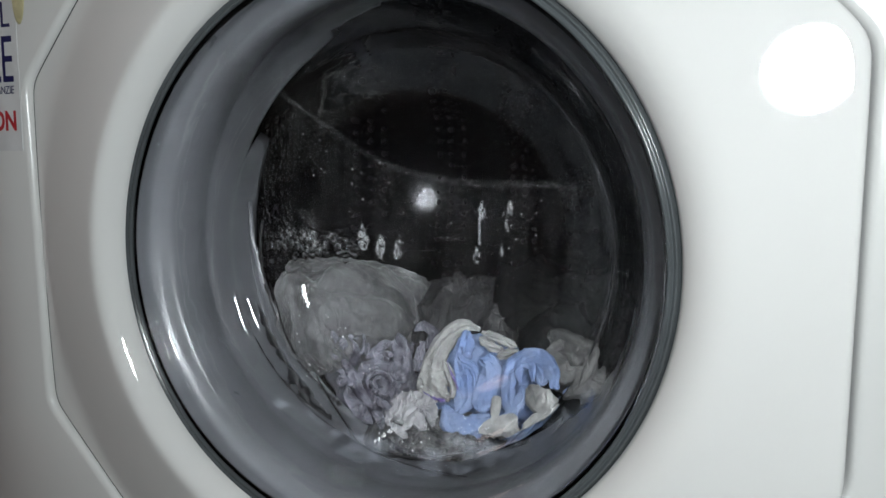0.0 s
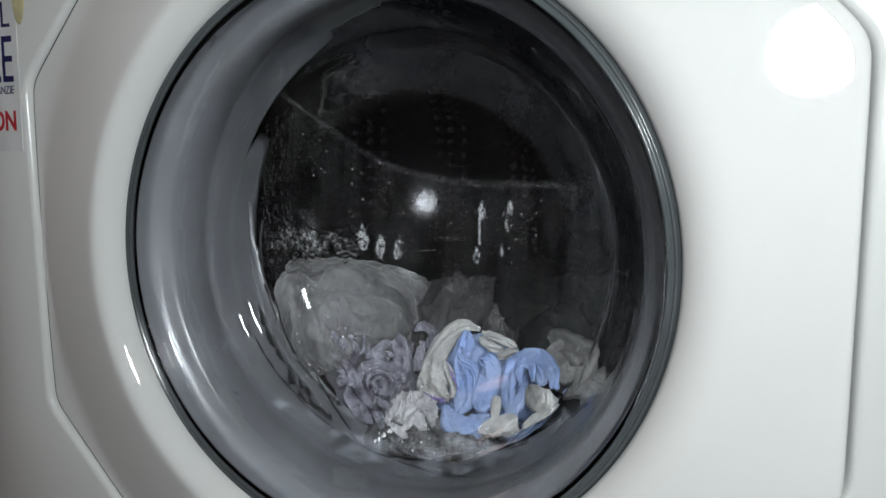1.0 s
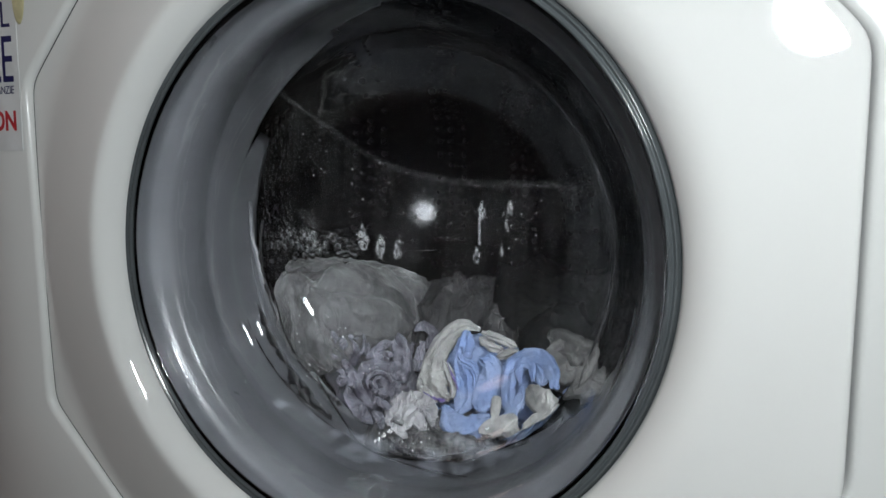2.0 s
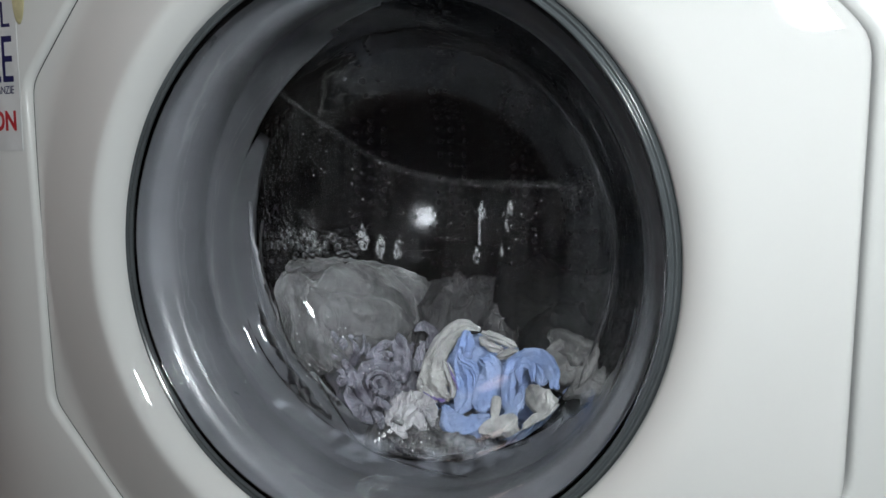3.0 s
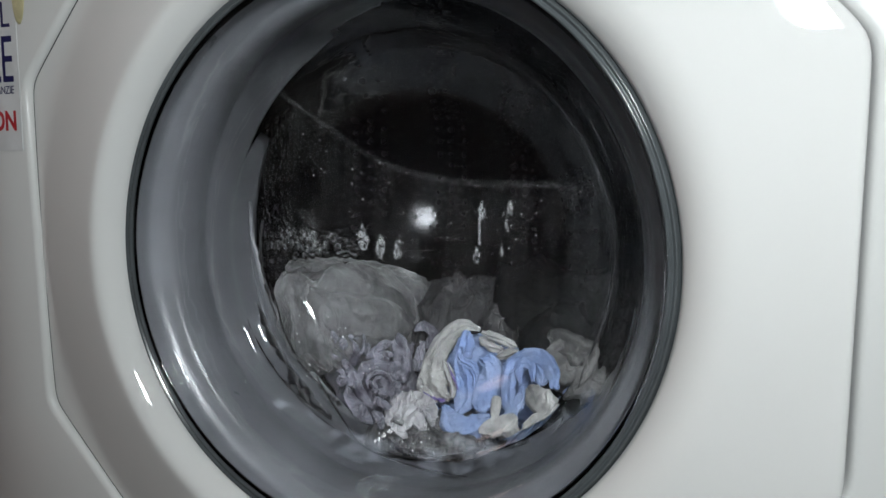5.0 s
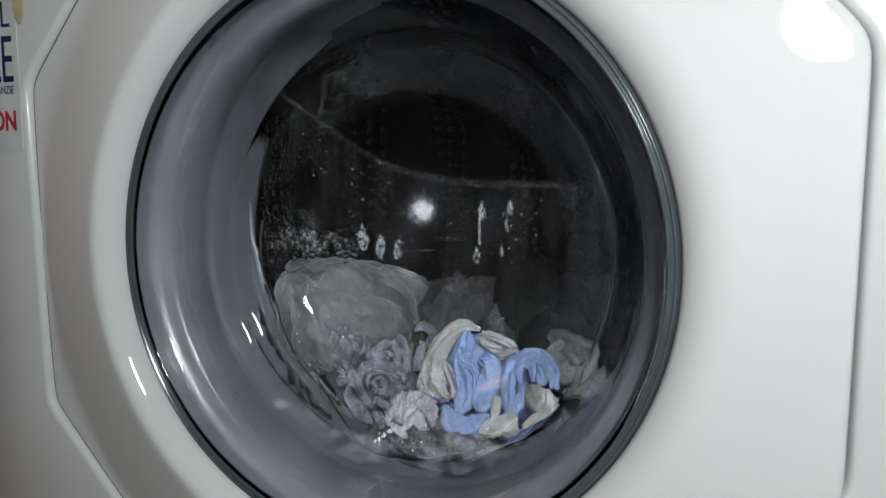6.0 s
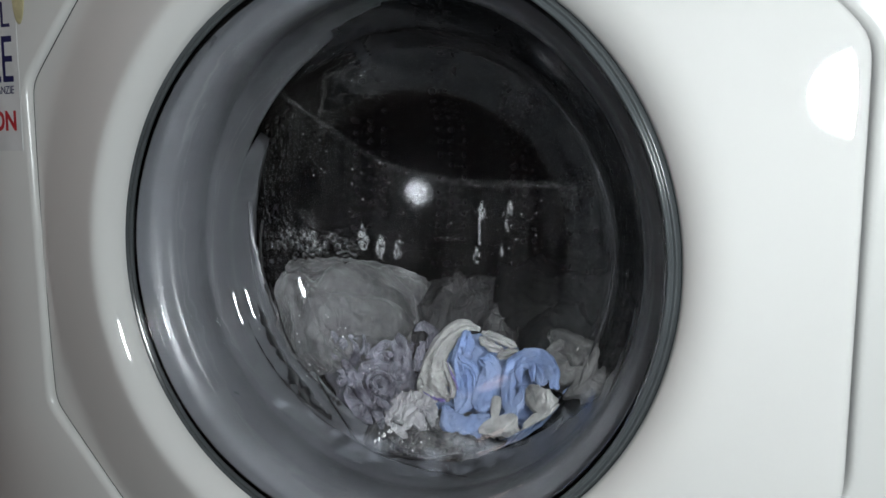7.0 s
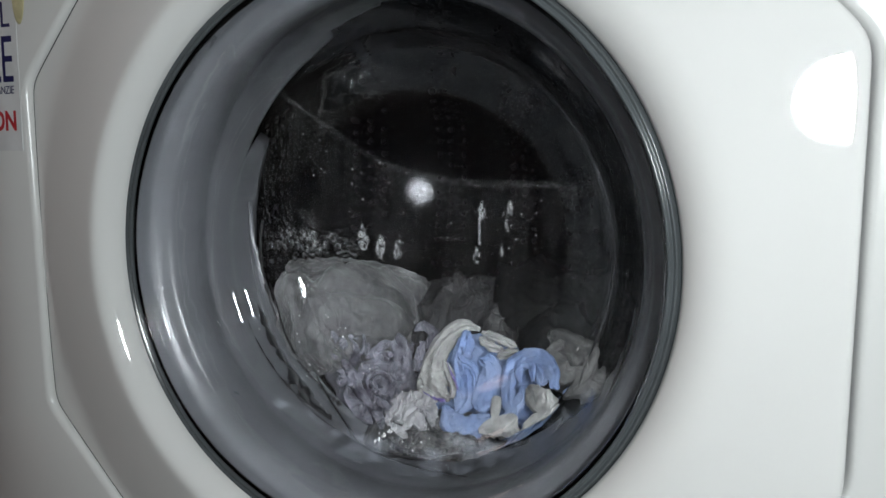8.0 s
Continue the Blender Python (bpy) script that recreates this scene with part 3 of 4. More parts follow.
# lilac lace
bm = bmesh.new()
lump(bm, (-0.0560, 0.1390, -0.1000), (0.034, 0.014, 0.034), 23, 0.005, 40, 0.4, (1, 1, 1), 6)
RIBBONS = [
    ([(-0.0487, 0.1097, -0.0821), (-0.0430, 0.1131, -0.0766), (-0.0365, 0.1148, -0.0716), (-0.0317, 0.1156, -0.0695)], [0.0017, 0.0029, 0.0028, 0.0016]),
    ([(-0.0457, 0.1100, -0.0851), (-0.0382, 0.1138, -0.0802), (-0.0305, 0.1151, -0.0778)], [0.0017, 0.0035, 0.0021]),
    ([(-0.0380, 0.0989, -0.0972), (-0.0378, 0.1025, -0.0934), (-0.0334, 0.1040, -0.0933), (-0.0302, 0.1017, -0.0971), (-0.0316, 0.0983, -0.1000), (-0.0353, 0.0977, -0.0993)], [0.0007, 0.0010, 0.0010, 0.0010, 0.0010, 0.0007]),
    ([(-0.0411, 0.0969, -0.0998), (-0.0436, 0.1018, -0.0939), (-0.0389, 0.1069, -0.0900), (-0.0309, 0.1081, -0.0913), (-0.0265, 0.1044, -0.0974), (-0.0263, 0.0985, -0.1032)], [0.0009, 0.0014, 0.0016, 0.0016, 0.0014, 0.0009]),
    ([(-0.0478, 0.1000, -0.0957), (-0.0497, 0.1056, -0.0888), (-0.0436, 0.1100, -0.0861), (-0.0332, 0.1121, -0.0869), (-0.0271, 0.1121, -0.0891)], [0.0017, 0.0031, 0.0038, 0.0035, 0.0017]),
    ([(-0.0348, 0.0926, -0.1044), (-0.0272, 0.0914, -0.1077), (-0.0194, 0.0898, -0.1109)], [0.0014, 0.0021, 0.0016]),
    ([(-0.0540, 0.1019, -0.0893), (-0.0493, 0.0970, -0.0970), (-0.0429, 0.0925, -0.1044), (-0.0344, 0.0898, -0.1100)], [0.0016, 0.0028, 0.0031, 0.0017]),
    ([(-0.0556, 0.0932, -0.0985), (-0.0500, 0.0886, -0.1060), (-0.0402, 0.0855, -0.1131), (-0.0300, 0.0831, -0.1184)], [0.0021, 0.0038, 0.0042, 0.0021]),
    ([(-0.0334, 0.0879, -0.1121), (-0.0275, 0.0861, -0.1153), (-0.0224, 0.0816, -0.1205)], [0.0017, 0.0031, 0.0021]),
    ([(-0.0298, 0.0966, -0.1031), (-0.0275, 0.0994, -0.1012), (-0.0230, 0.0972, -0.1043), (-0.0240, 0.0938, -0.1071)], [0.0007, 0.0010, 0.0010, 0.0007]),
    ([(-0.0652, 0.1050, -0.0836), (-0.0575, 0.1025, -0.0917), (-0.0548, 0.0967, -0.0994)], [0.0024, 0.0045, 0.0028]),
    ([(-0.0314, 0.1215, -0.0650), (-0.0266, 0.1198, -0.0757), (-0.0248, 0.1168, -0.0881), (-0.0261, 0.1100, -0.0979)], [0.0052, 0.0066, 0.0069, 0.0045]),
    ([(-0.0242, 0.1102, -0.0959), (-0.0230, 0.1033, -0.1032), (-0.0159, 0.0989, -0.1086)], [0.0031, 0.0049, 0.0035]),
    ([(-0.0193, 0.1266, -0.0631), (-0.0126, 0.1276, -0.0590), (-0.0052, 0.1270, -0.0639), (-0.0087, 0.1255, -0.0715), (-0.0148, 0.1256, -0.0702)], [0.0017, 0.0031, 0.0031, 0.0028, 0.0017]),
    ([(-0.0126, 0.1253, -0.0718), (-0.0139, 0.1234, -0.0810), (-0.0148, 0.1209, -0.0900)], [0.0024, 0.0038, 0.0024]),
]
for k, (pts, ws) in enumerate(RIBBONS):
    fold(bm, [(x, y + 0.003, z) for x, y, z in pts], [w * 1.1 for w in ws], seed=80 + k, flat=0.5, pleats=2.0, lobes=0.08, n=28)
rng = random.Random(5)
for k in range(60):
    a0, rr, arc = rng.uniform(0, 6.28), rng.uniform(0.003, 0.009), rng.uniform(1.2, 3.6)
    px, pz = -0.052 + rng.uniform(-0.034, 0.030), -0.0964 + rng.uniform(-0.030, 0.028)
    if math.hypot(px, pz) + rr * 1.25 > 0.119:
        continue
    w = rng.uniform(0.7, 1.6)
    y = bowl_depth(math.hypot(px, pz)) + rng.uniform(0.004, 0.012)
    fold(bm, [(px + rr * math.cos(a0 + arc * q / 5), y + rng.uniform(-0.001, 0.001), pz + rr * 1.25 * math.sin(a0 + arc * q / 5)) for q in range(6)],
         [0.0010 * w, 0.0024 * w, 0.0022 * w, 0.0010 * w], seed=k, n=14, flat=0.5, pleats=1.2)
cloth("lilac_lace_top", bm, M_LILAC, "pale lilac lace garment twisted into small curls", amp=0.0005)
# white knot low at the glass
bm = bmesh.new()
lump(bm, (-0.0114, 0.1045, -0.1135), (0.015, 0.010, 0.012), 31, 0.003, 60, 0.3, (1, 1, 1), 5)
LOOPS = [
    ([(-0.0185, 0.0825, -0.1185), (-0.0208, 0.0872, -0.1139), (-0.0176, 0.0920, -0.1100), (-0.0105, 0.0917, -0.1113), (-0.0062, 0.0864, -0.1163), (-0.0100, 0.0821, -0.1199)], [0.0021, 0.0028, 0.0031, 0.0031, 0.0028, 0.0021]),
    ([(-0.0112, 0.0953, -0.1088), (-0.0099, 0.1009, -0.1038), (-0.0006, 0.0999, -0.1052), (0.0066, 0.0944, -0.1100), (0.0116, 0.0872, -0.1161)], [0.0024, 0.0042, 0.0049, 0.0049, 0.0024]),
    ([(-0.0070, 0.0945, -0.1117), (-0.0005, 0.0908, -0.1152), (0.0066, 0.0856, -0.1198)], [0.0028, 0.0045, 0.0031]),
    ([(-0.0188, 0.0832, -0.1170), (-0.0102, 0.0806, -0.1204), (-0.0033, 0.0781, -0.1231)], [0.0014, 0.0024, 0.0014]),
]
for k, (pts, ws) in enumerate(LOOPS):
    fold(bm, [(x, y + 0.003, z) for x, y, z in pts], ws, seed=90 + k, flat=0.6, pleats=2.2, lobes=0.08)
cloth("white_lace_knot", bm, M_WHITE, "wet white cotton knotted low against the glass", amp=0.0007)
# grey rag squeezed under the rest
bm = bmesh.new()
lump(bm, (0.0052, 0.1051, -0.1283), (0.046, 0.014, 0.014), 43, 0.003, 48, -0.12, (0.7, 1, 1.2), 5)
fold(bm, [(-0.0208, 0.0902, -0.1257), (-0.0013, 0.0876, -0.1271), (0.0208, 0.0865, -0.1255), (0.0432, 0.0874, -0.1197)], [0.004, 0.007, 0.008, 0.005], seed=15, pleats=3.2)
cloth("grey_rag", bm, M_RAG, "wet grey cloth squeezed under the blue and white laundry", amp=0.0010)
# blue and cream striped cloth
bm = bmesh.new()
lump(bm, (0.0311, 0.1448, -0.1036), (0.044, 0.018, 0.036), 37, 0.005, 34, 0.2, (1, 1, 0.8), 6)
STRIPS = [
    ([(0.0304, 0.1209, -0.0569), (0.0205, 0.1218, -0.0555), (0.0101, 0.1213, -0.0615), (0.0012, 0.1188, -0.0757), (-0.0014, 0.1157, -0.0892), (0.0059, 0.1100, -0.0990), (0.0156, 0.1051, -0.1030)], [0.0028, 0.0042, 0.0059, 0.0069, 0.0083, 0.0076, 0.0045], 1),
    ([(-0.0039, 0.1191, -0.0790), (-0.0070, 0.1169, -0.0882), (-0.0081, 0.1127, -0.0967), (-0.0019, 0.1074, -0.1029), (0.0073, 0.1043, -0.1055)], [0.0017, 0.0031, 0.0038, 0.0035, 0.0017], 1),
    ([(0.0067, 0.1150, -0.0789), (0.0124, 0.1130, -0.0871), (0.0168, 0.1092, -0.0948), (0.0182, 0.1034, -0.1013)], [0.0017, 0.0035, 0.0038, 0.0021], 1),
    ([(0.0225, 0.1193, -0.0582), (0.0217, 0.1178, -0.0671), (0.0190, 0.1158, -0.0779), (0.0232, 0.1124, -0.0895), (0.0275, 0.1027, -0.1008), (0.0256, 0.0941, -0.1093)], [0.0045, 0.0059, 0.0062, 0.0062, 0.0069, 0.0052], 0),
    ([(0.0167, 0.1143, -0.0713), (0.0211, 0.1129, -0.0770), (0.0292, 0.1117, -0.0805), (0.0330, 0.1088, -0.0875), (0.0336, 0.1022, -0.0964)], [0.0021, 0.0031, 0.0028, 0.0024, 0.0017], 0),
    ([(0.0328, 0.1146, -0.0745), (0.0410, 0.1126, -0.0795), (0.0430, 0.1069, -0.0895), (0.0416, 0.0979, -0.0996), (0.0408, 0.0926, -0.1051)], [0.0042, 0.0073, 0.0083, 0.0080, 0.0055], 0),
    ([(0.0142, 0.0991, -0.1068), (0.0216, 0.0901, -0.1139), (0.0303, 0.0866, -0.1151), (0.0415, 0.0856, -0.1124), (0.0460, 0.0881, -0.1083)], [0.0045, 0.0069, 0.0066, 0.0052, 0.0028], 0),
    ([(0.0347, 0.0894, -0.1084), (0.0429, 0.0868, -0.1079), (0.0522, 0.0853, -0.1052)], [0.0017, 0.0028, 0.0017], 0),
    ([(0.0318, 0.1225, -0.0590), (0.0417, 0.1211, -0.0615), (0.0506, 0.1195, -0.0640), (0.0574, 0.1182, -0.0658)], [0.0024, 0.0029, 0.0029, 0.0017], 1),
    ([(0.0287, 0.1260, -0.0636), (0.0369, 0.1244, -0.0681), (0.0468, 0.1229, -0.0705)], [0.0024, 0.0035, 0.0021], 1),
    ([(0.0446, 0.1156, -0.0732), (0.0511, 0.1153, -0.0707), (0.0595, 0.1144, -0.0674)], [0.0026, 0.0031, 0.0021], 1),
    ([(0.0684, 0.0805, -0.1030), (0.0625, 0.0901, -0.0965), (0.0580, 0.1008, -0.0879), (0.0576, 0.1093, -0.0770), (0.0675, 0.1086, -0.0697), (0.0813, 0.0995, -0.0688), (0.0906, 0.0878, -0.0741), (0.0918, 0.0820, -0.0807)], [0.0038, 0.0049, 0.0052, 0.0052, 0.0052, 0.0052, 0.0045, 0.0031], 0),
    ([(0.0681, 0.0953, -0.0844), (0.0645, 0.1024, -0.0789), (0.0675, 0.1040, -0.0742), (0.0737, 0.0993, -0.0746), (0.0767, 0.0920, -0.0809)], [0.0017, 0.0026, 0.0026, 0.0026, 0.0017], 0),
    ([(0.0775, 0.1012, -0.0721), (0.0820, 0.0941, -0.0767), (0.0825, 0.0895, -0.0821)], [0.0031, 0.0038, 0.0028], 0),
    ([(0.0610, 0.0851, -0.1037), (0.0670, 0.0879, -0.0970), (0.0702, 0.0913, -0.0908), (0.0695, 0.0964, -0.0855)], [0.0024, 0.0035, 0.0035, 0.0021], 0),
    ([(0.0514, 0.0956, -0.0942), (0.0528, 0.0899, -0.0993), (0.0539, 0.0830, -0.1057)], [0.0029, 0.0031, 0.0028], 1),
    ([(0.0739, 0.0931, -0.0857), (0.0802, 0.0858, -0.0889), (0.0852, 0.0826, -0.0882), (0.0905, 0.0821, -0.0833)], [0.0045, 0.0076, 0.0073, 0.0038], 1),
    ([(0.0448, 0.0815, -0.1133), (0.0536, 0.0814, -0.1095), (0.0634, 0.0803, -0.1053), (0.0702, 0.0802, -0.1010)], [0.0028, 0.0045, 0.0042, 0.0021], 1),
    ([(0.0711, 0.0775, -0.1059), (0.0802, 0.0775, -0.0989), (0.0883, 0.0775, -0.0937), (0.0955, 0.0775, -0.0871)], [0.0010, 0.0019, 0.0019, 0.0010], 1),
    ([(0.0433, 0.1168, -0.0848), (0.0487, 0.1174, -0.0808), (0.0532, 0.1121, -0.0862), (0.0530, 0.1042, -0.0947)], [0.0024, 0.0038, 0.0038, 0.0024], 0),
    ([(-0.0037, 0.1040, -0.0990), (0.0015, 0.1019, -0.1015), (0.0090, 0.1002, -0.1027), (0.0139, 0.0998, -0.1025)], [0.0005, 0.0009, 0.0009, 0.0003], 2),
    ([(0.0108, 0.1112, -0.0776), (0.0149, 0.1093, -0.0859), (0.0185, 0.1074, -0.0905), (0.0217, 0.1039, -0.0955)], [0.0003, 0.0005, 0.0005, 0.0003], 2),
]
for k, (pts, ws, mi) in enumerate(STRIPS):
    fold(bm, [(x, y + 0.004, z) for x, y, z in pts], [w * 1.08 for w in ws], mi, flat=0.55, seed=40 + k, pleats=3.4, lobes=0.07, n=60)
cloth("striped_cloth", bm, [M_BLUE, M_CREAM, M_VIOLET], "light blue and cream striped cotton cloth wrung into folds", amp=0.0009, freq=90.0, stretch=(1.6, 1, 0.4), seed=6.0)

# ---- water and suds ----
def tide(x):
    """Height of the suds line on the bowl."""
    return 0.040 + 0.45 * max(0.0, 0.04 - x) ** 2 / 0.2 + 3.2 * max(0.0, -x - 0.02) ** 2 + 0.9 * max(0, -x - 0.05) ** 1.5


bm = bmesh.new()
cols = 90
grid = []
for i in range(cols + 1):
    x = -0.118 + 0.236 * i / cols
    top = min(tide(x), math.sqrt(0.1225 ** 2 - x * x))
    lo = -math.sqrt(0.1225 ** 2 - x * x)
    grid.append([(x, bowl_depth(math.hypot(x, z)) + 0.0006, z) for z in [lo + (top - lo) * k / 40 for k in range(41)]])
rings(bm, grid, closed=False)
tagged(part("soap_film", bm, M_FILM), "thin streaky soap film draining down the porthole glass", "soap film", kind="stuff")
# painted veil of glare that lifts the darks inside the porthole
veil = revolve([(0.0005 + 0.1225 * k / 24, bowl_depth(0.1225 * k / 24) + 0.0003) for k in range(25)], 96)
tagged(part("glare_veil", veil, M_VEIL), "faint veil of glare painted as a pale film over the inside of the porthole", "condensation", kind="stuff")
bm = bmesh.new()
rows = []
for i in range(cols + 1):
    x = -0.112 + 0.214 * i / cols
    zt = tide(x)
    rows.append([(x, bowl_depth(min(math.hypot(x, zt + dz), 0.13)) + 0.0008 + 0.0006 * math.sin(math.pi * k / 4), zt + dz) for k, dz in enumerate((-0.0022, -0.0010, 0.0, 0.0010, 0.0022))])
rings(bm, rows, closed=False)
tagged(part("suds_line", bm, M_TIDE), "faint pale line of suds across the porthole glass", "suds", kind="stuff")

bm = bmesh.new()
rng = random.Random(11)
for k in range(230):
    x = rng.uniform(-0.115, 0.11)
    z = tide(x) - rng.random() ** 1.5 * 0.065 - 0.002
    r = math.hypot(x, z)
    if r > 0.12:
        continue
    s = rng.uniform(0.0003, 0.0013)
    got = bmesh.ops.create_icosphere(bm, subdivisions=1, radius=1.0)
    for v in got["verts"]:
        v.co = Vector((x + v.co.x * s, bowl_depth(r) + 0.0002 + v.co.y * s * 0.6, z + v.co.z * s * rng.uniform(1.0, 1.3)))
tagged(part("water_droplets", bm, M_WATER), "small clear water droplets on the inside of the glass", "water drops", kind="stuff")

# milky patches painted for glints of drips and drum metal at the glass
GLINTS = [(0.0336, 0.0224, 0.0024, 0.0064), (0.0318, 0.0098, 0.0012, 0.0088), (0.0299, -0.0064, 0.0028, 0.0056), (0.0536, 0.0253, 0.0020, 0.0056), (0.0508, 0.0147, 0.0012, 0.0064), (-0.0523, 0.0014, 0.0040, 0.0086), (-0.0395, -0.0038, 0.0035, 0.0086), (-0.0270, -0.0052, 0.0030, 0.0076), (0.0476, -0.0020, 0.0012, 0.0048)]
bm = bmesh.new()
rng = random.Random(21)
for x, z, sx, sz in GLINTS:
    got = bmesh.ops.create_icosphere(bm, subdivisions=3, radius=1.0)
    for v in got["verts"]:
        d = v.co.copy()
        k = 1 + 0.5 * noise.noise(Vector((d.x * 1.5 + x * 90, d.z * 1.5 + z * 90, 0)))
        px, pz = x + d.x * sx * k * (1 - 0.35 * d.z), z + d.z * sz * k
        v.co = Vector((px, bowl_depth(min(math.hypot(px, pz), 0.13)) + 0.0006 + 0.0006 * (1 + d.y), pz))
tagged(part("glint_patches", bm, M_SUDS_GLINT), "small milky patches painted for glints of drips and drum metal at the glass", "suds", kind="stuff")

# white specks and a smear painted for the sparkle of drops low on glass
bm = bmesh.new()
rng = random.Random(33)
spots = []
(xa, za), (xb, zb) = (-0.0157, -0.1201), (-0.0458, -0.1422)
for k in range(46):
    u = rng.random() ** 1.4
    spots.append((xa + (xb - xa) * u + rng.gauss(0, 0.0012 * (0.3 + u)), za + (zb - za) * u + rng.gauss(0, 0.0012 * (0.3 + u)), rng.uniform(0.0004, 0.0012) * (1.3 - 0.7 * u)))
for k in range(90):
    a, r = radians(rng.uniform(198, 282)), rng.uniform(0.085, 0.128)
    spots.append((r * math.cos(a), r * math.sin(a), rng.uniform(0.00025, 0.0006)))
for k in range(70):
    x = rng.uniform(-0.11, 0.08)
    spots.append((x, tide(x) - rng.uniform(0.0, 0.05), rng.uniform(0.0002, 0.00045)))
for x, z, q in spots:
    if math.hypot(x, z) > 0.129:
        continue
    got = bmesh.ops.create_icosphere(bm, subdivisions=1, radius=1.0)
    c = Vector((x, bowl_depth(math.hypot(x, z)) + 0.0004, z))
    for v in got["verts"]:
        v.co = c + Vector((v.co.x * q, v.co.y * q * 0.5, v.co.z * q * 1.3))
tagged(part("sparkle_specks", bm, M_SPARKLE), "white specks painted for the sparkle of drops low on the glass", "foam", kind="stuff")

# froth where the laundry meets the glass
bm = bmesh.new()
rng = random.Random(8)
for k in range(95):
    x, z = rng.uniform(-0.114, -0.055), rng.gauss(-0.004, 0.005)
    z += 0.10 * max(0, -0.085 - x)
    q = rng.uniform(0.0010, 0.0026)
    got = bmesh.ops.create_icosphere(bm, subdivisions=2, radius=q)
    c = Vector((x, bowl_depth(min(math.hypot(x, z), 0.13)) + q + 0.0008, z))
    for v in got["verts"]:
        v.co += c
froth = tagged(part("froth", bm, M_WATER), "clear soap bubbles along the top of the laundry", "suds", kind="stuff")
froth.visible_shadow = False

# a lace of burst bubbles and draining streaks on the hinge side of the bowl
bm = bmesh.new()
rng = random.Random(17)
def thread(pts, w):
    fold(bm, [(x, bowl_depth(min(math.hypot(x, z), 0.128)) + 0.0009, z) for x, z in pts], [w * 0.5, w, w, w * 0.5], seed=rng.random(), n=6, flat=0.6, pleats=1.0)
for k in range(34):             # rims of bubbles
    x, z, q = rng.uniform(-0.112, -0.066), rng.gauss(-0.002, 0.0042), rng.uniform(0.0012, 0.0030)
    z += 0.20 * max(0, -0.085 - x)
    a0, arc = rng.uniform(0, 6.28), rng.uniform(2.5, 6.0)
    thread([(x + q * math.cos(a0 + arc * i / 6), z + q * math.sin(a0 + arc * i / 6)) for i in range(7)], rng.uniform(0.00018, 0.00036))
for k in range(24):             # streaks that sweep down towards the laundry
    x, z = rng.uniform(-0.116, -0.092), rng.uniform(0.004, 0.024)
    n = rng.uniform(0.008, 0.024)
    thread([(x + n * i / 4, z - 0.9 * n * (i / 4) ** 0.8 + 0.0004 * rng.uniform(-1, 1)) for i in range(5)], rng.uniform(0.00012, 0.00026))
tagged(part("suds_lace", bm, M_SUDS_GLINT), "lacy rims of burst soap bubbles on the glass", "suds", kind="stuff")

# cloudy water lying low between the glass and the seal
bm = bmesh.new()
rows = []
for i in range(61):
    a = radians(222 + 112 * i / 60)
    e = max(0.02, math.sin(math.pi * i / 60)) * (0.8 + 0.3 * noise.noise(Vector((i * 0.2, 0, 4))))
    rows.append([((0.140 - 0.022 * e * k / 10) * math.cos(a), bowl_depth(0.140 - 0.022 * e * k / 10) + 0.0012 + 0.0006 * noise.noise(Vector((i * 0.3, k * 0.6, 0))), (0.140 - 0.022 * e * k / 10) * math.sin(a)) for k in range(11)])
rings(bm, rows, closed=False)
tagged(part("cloudy_water", bm, M_PUDDLE), "cloudy rinse water lying low behind the glass", "water", kind="stuff")

# ---- sticker ----
sticker_bm = bmesh.new()
box(sticker_bm, (-0.3000, YP - 0.0006, 0.061), (-0.2615, YP - 0.0001, 0.191))
sticker = part("sticker", sticker_bm, M_PAPER, machine, "printed sticker with navy and red lettering", smooth=False)


def writing(name, text, size, at, material, squeeze=1.0, bold=0.0):
    cu = bpy.data.curves.new(name, "FONT")
    cu.body, cu.size, cu.align_x, cu.extrude, cu.offset = text, size, "RIGHT", 0.0001, bold
    tmp = new(name, cu)
    bpy.context.view_layer.update()
    me = bpy.data.meshes.new_from_object(tmp.evaluated_get(bpy.context.evaluated_depsgraph_get()))
    bpy.data.objects.remove(tmp)
    me.transform(Matrix.Translation(at) @ Matrix.Rotation(math.pi / 2, 4, "X") @ Matrix.Diagonal((squeeze, 1, 1, 1)))
    me.materials.clear()
    me.materials.append(material)
    ob = new(name, me)
    ob.parent = sticker
    return ob


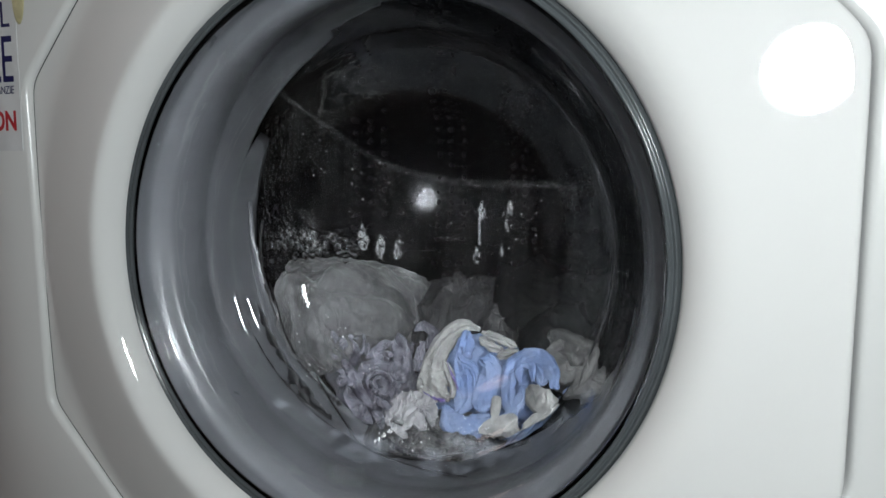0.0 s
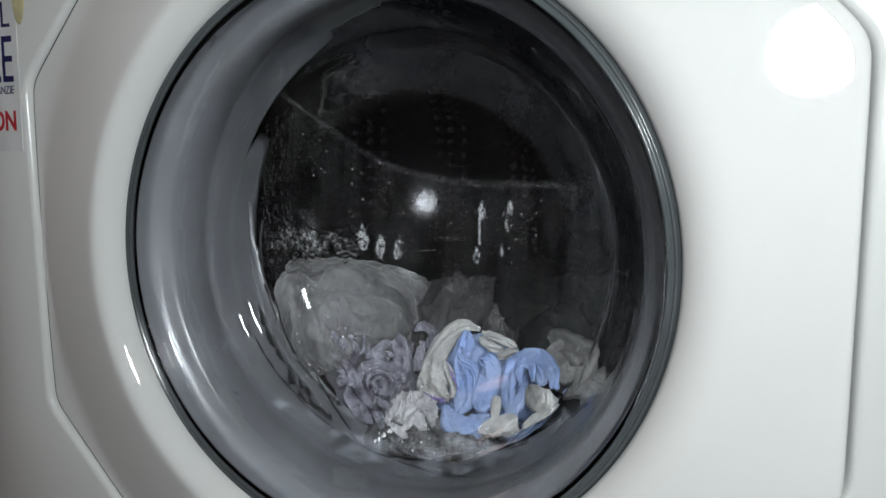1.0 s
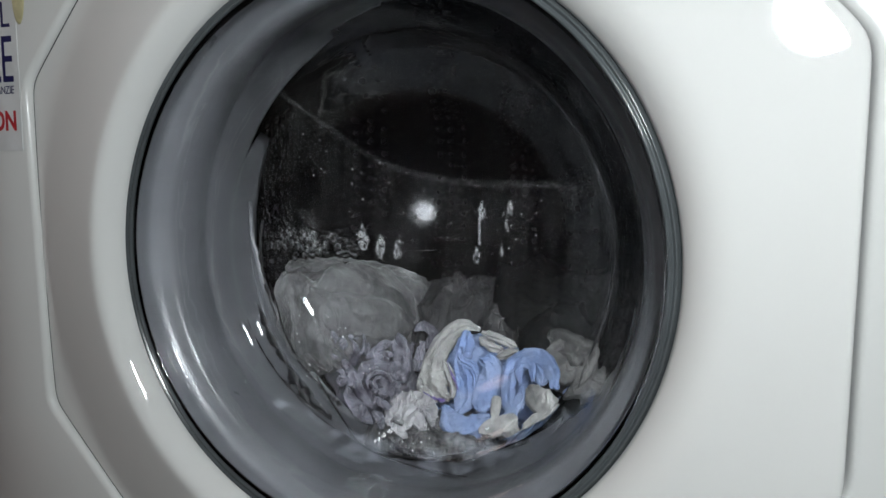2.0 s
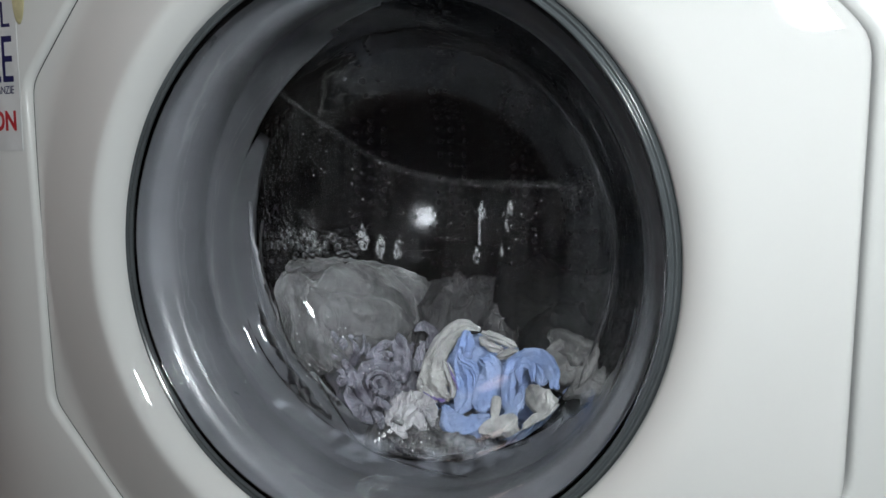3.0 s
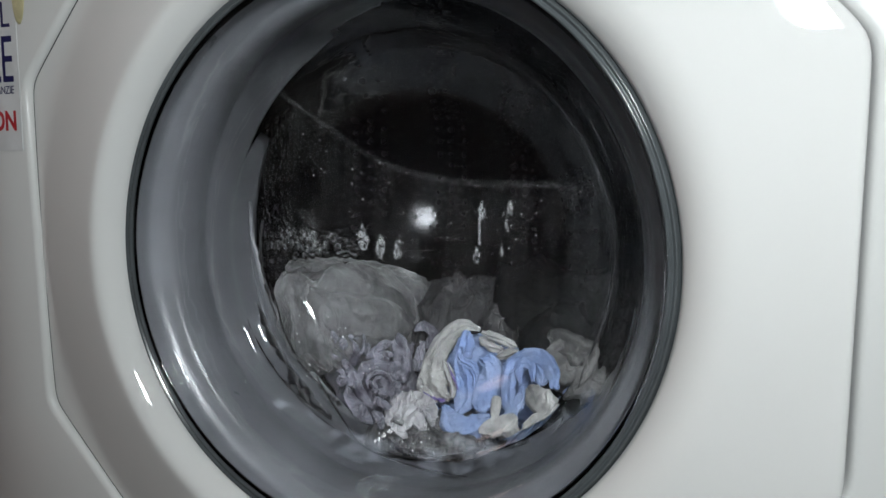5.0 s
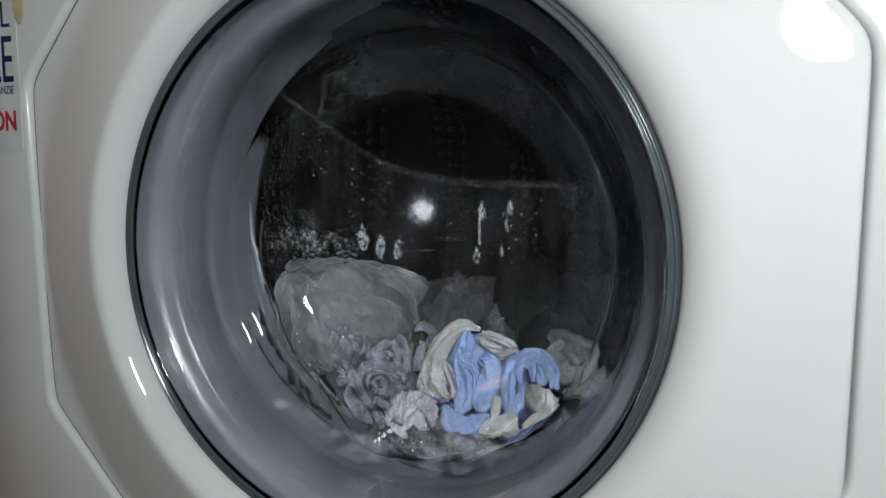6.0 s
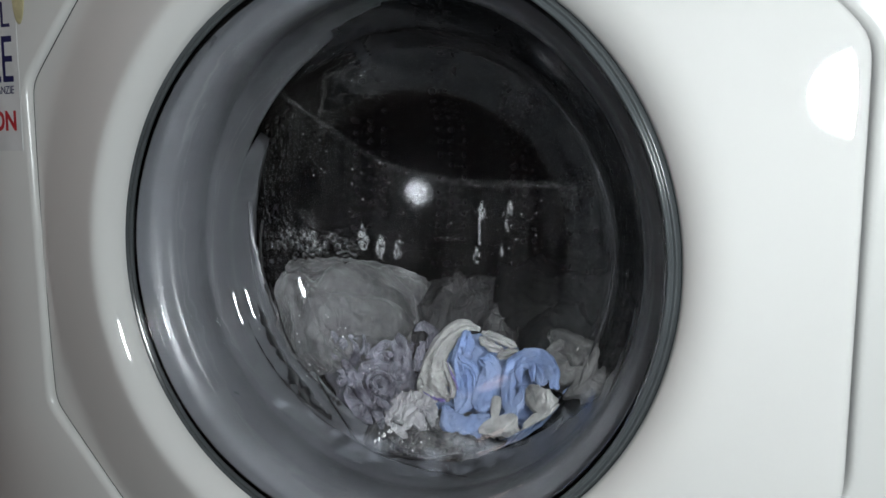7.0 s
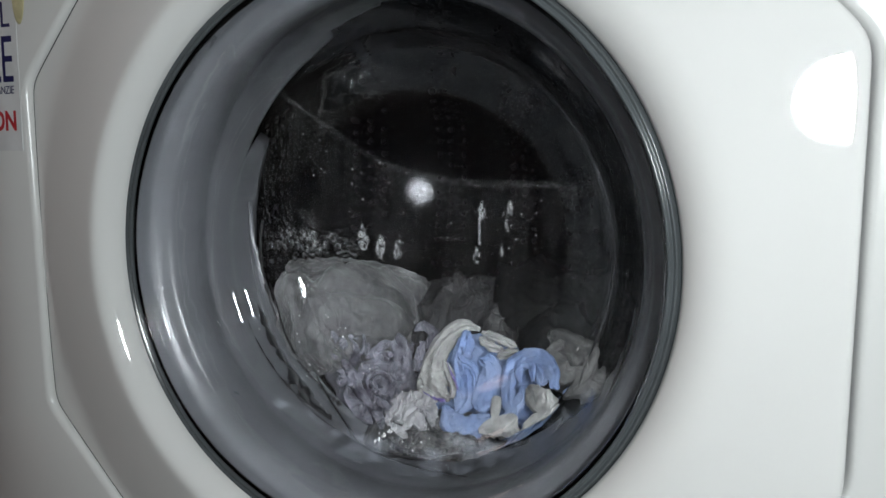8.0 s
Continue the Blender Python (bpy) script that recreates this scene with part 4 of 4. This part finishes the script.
YT = YP - 0.0009
writing("lettering", "L", 0.024, (-0.2667, YT, 0.1426), M_INK, 0.8)
writing("lettering", "LE", 0.044, (-0.2652, YT, 0.1067), M_INK, 0.55)
writing("lettering", "ANZIE", 0.0075, (-0.2661, YT, 0.0989), M_INK, 0.75)
writing("lettering", "ON", 0.018, (-0.2651, YT, 0.0749), M_RED, 0.8, 0.0005)
bm = bmesh.new()
rings(bm, [[(-0.2580 + (0.0055 * s) * math.cos(a * math.pi / 12), y, 0.1625 + 0.019 * s * math.sin(a * math.pi / 12)) for a in range(24)] for s, y in ((1.0, YT + 0.0002), (1.0, YT - 0.0001), (0.9, YT - 0.0002))], cap=True)
part("printed_drop", bm, M_YELLOW, sticker)

# ---- the hand lamp ----
torch = tagged(new("work_light"), "black hand-held work light with a bright round white lens", "work light")


def torch_part(name, profile, material, label="", cap=True):
    b = bmesh.new()
    rings(b, [[(r * math.cos(a * math.pi / 20), r * math.sin(a * math.pi / 20), z) for a in range(40)] for r, z in profile], cap=cap)
    bmesh.ops.recalc_face_normals(b, faces=b.faces)
    part(name, b, material, torch, label, z=0)


torch_part("lens", ((0.0454, 0.000), (0.0454, -0.003), (0.0332, -0.0040), (0.0044, -0.0044)), M_LENS, "bright white diffusing lens")
torch_part("housing", ((0.0460, 0.007), (0.0471, -0.006), (0.0482, -0.007), (0.0499, -0.005), (0.0499, 0.010), (0.0443, 0.022), (0.0266, 0.045), (0.0177, 0.050)), M_TORCH, cap=False)
torch_part("handle", ((0.0177, 0.050), (0.0199, 0.060), (0.0188, 0.120), (0.0199, 0.150), (0.0133, 0.156)), M_TORCH)


def motions():
    spots = [(0.0, 0.2652, 0.1562), (0.6, 0.2646, 0.1575), (0.9, 0.2693, 0.1700), (1.2, 0.2695, 0.1817), (1.5, 0.2697, 0.1935), (1.7, 0.2725, 0.2035), (2.8, 0.2750, 0.2378), (3.3, 0.2745, 0.2448), (4.7, 0.2743, 0.2465), (5.8, 0.2791, 0.2170), (6.1, 0.2851, 0.2048), (6.4, 0.2909, 0.1808), (6.7, 0.3015, 0.1536), (7.0, 0.3107, 0.1306), (7.5, 0.3049, 0.1191), (8.0, 0.2969, 0.1242)]
    walk(torch, [(t, look((x, -0.504, z + ZC), (x - 0.08, 0.0, z + ZC - 0.08))) for t, x, z in spots])


motions()
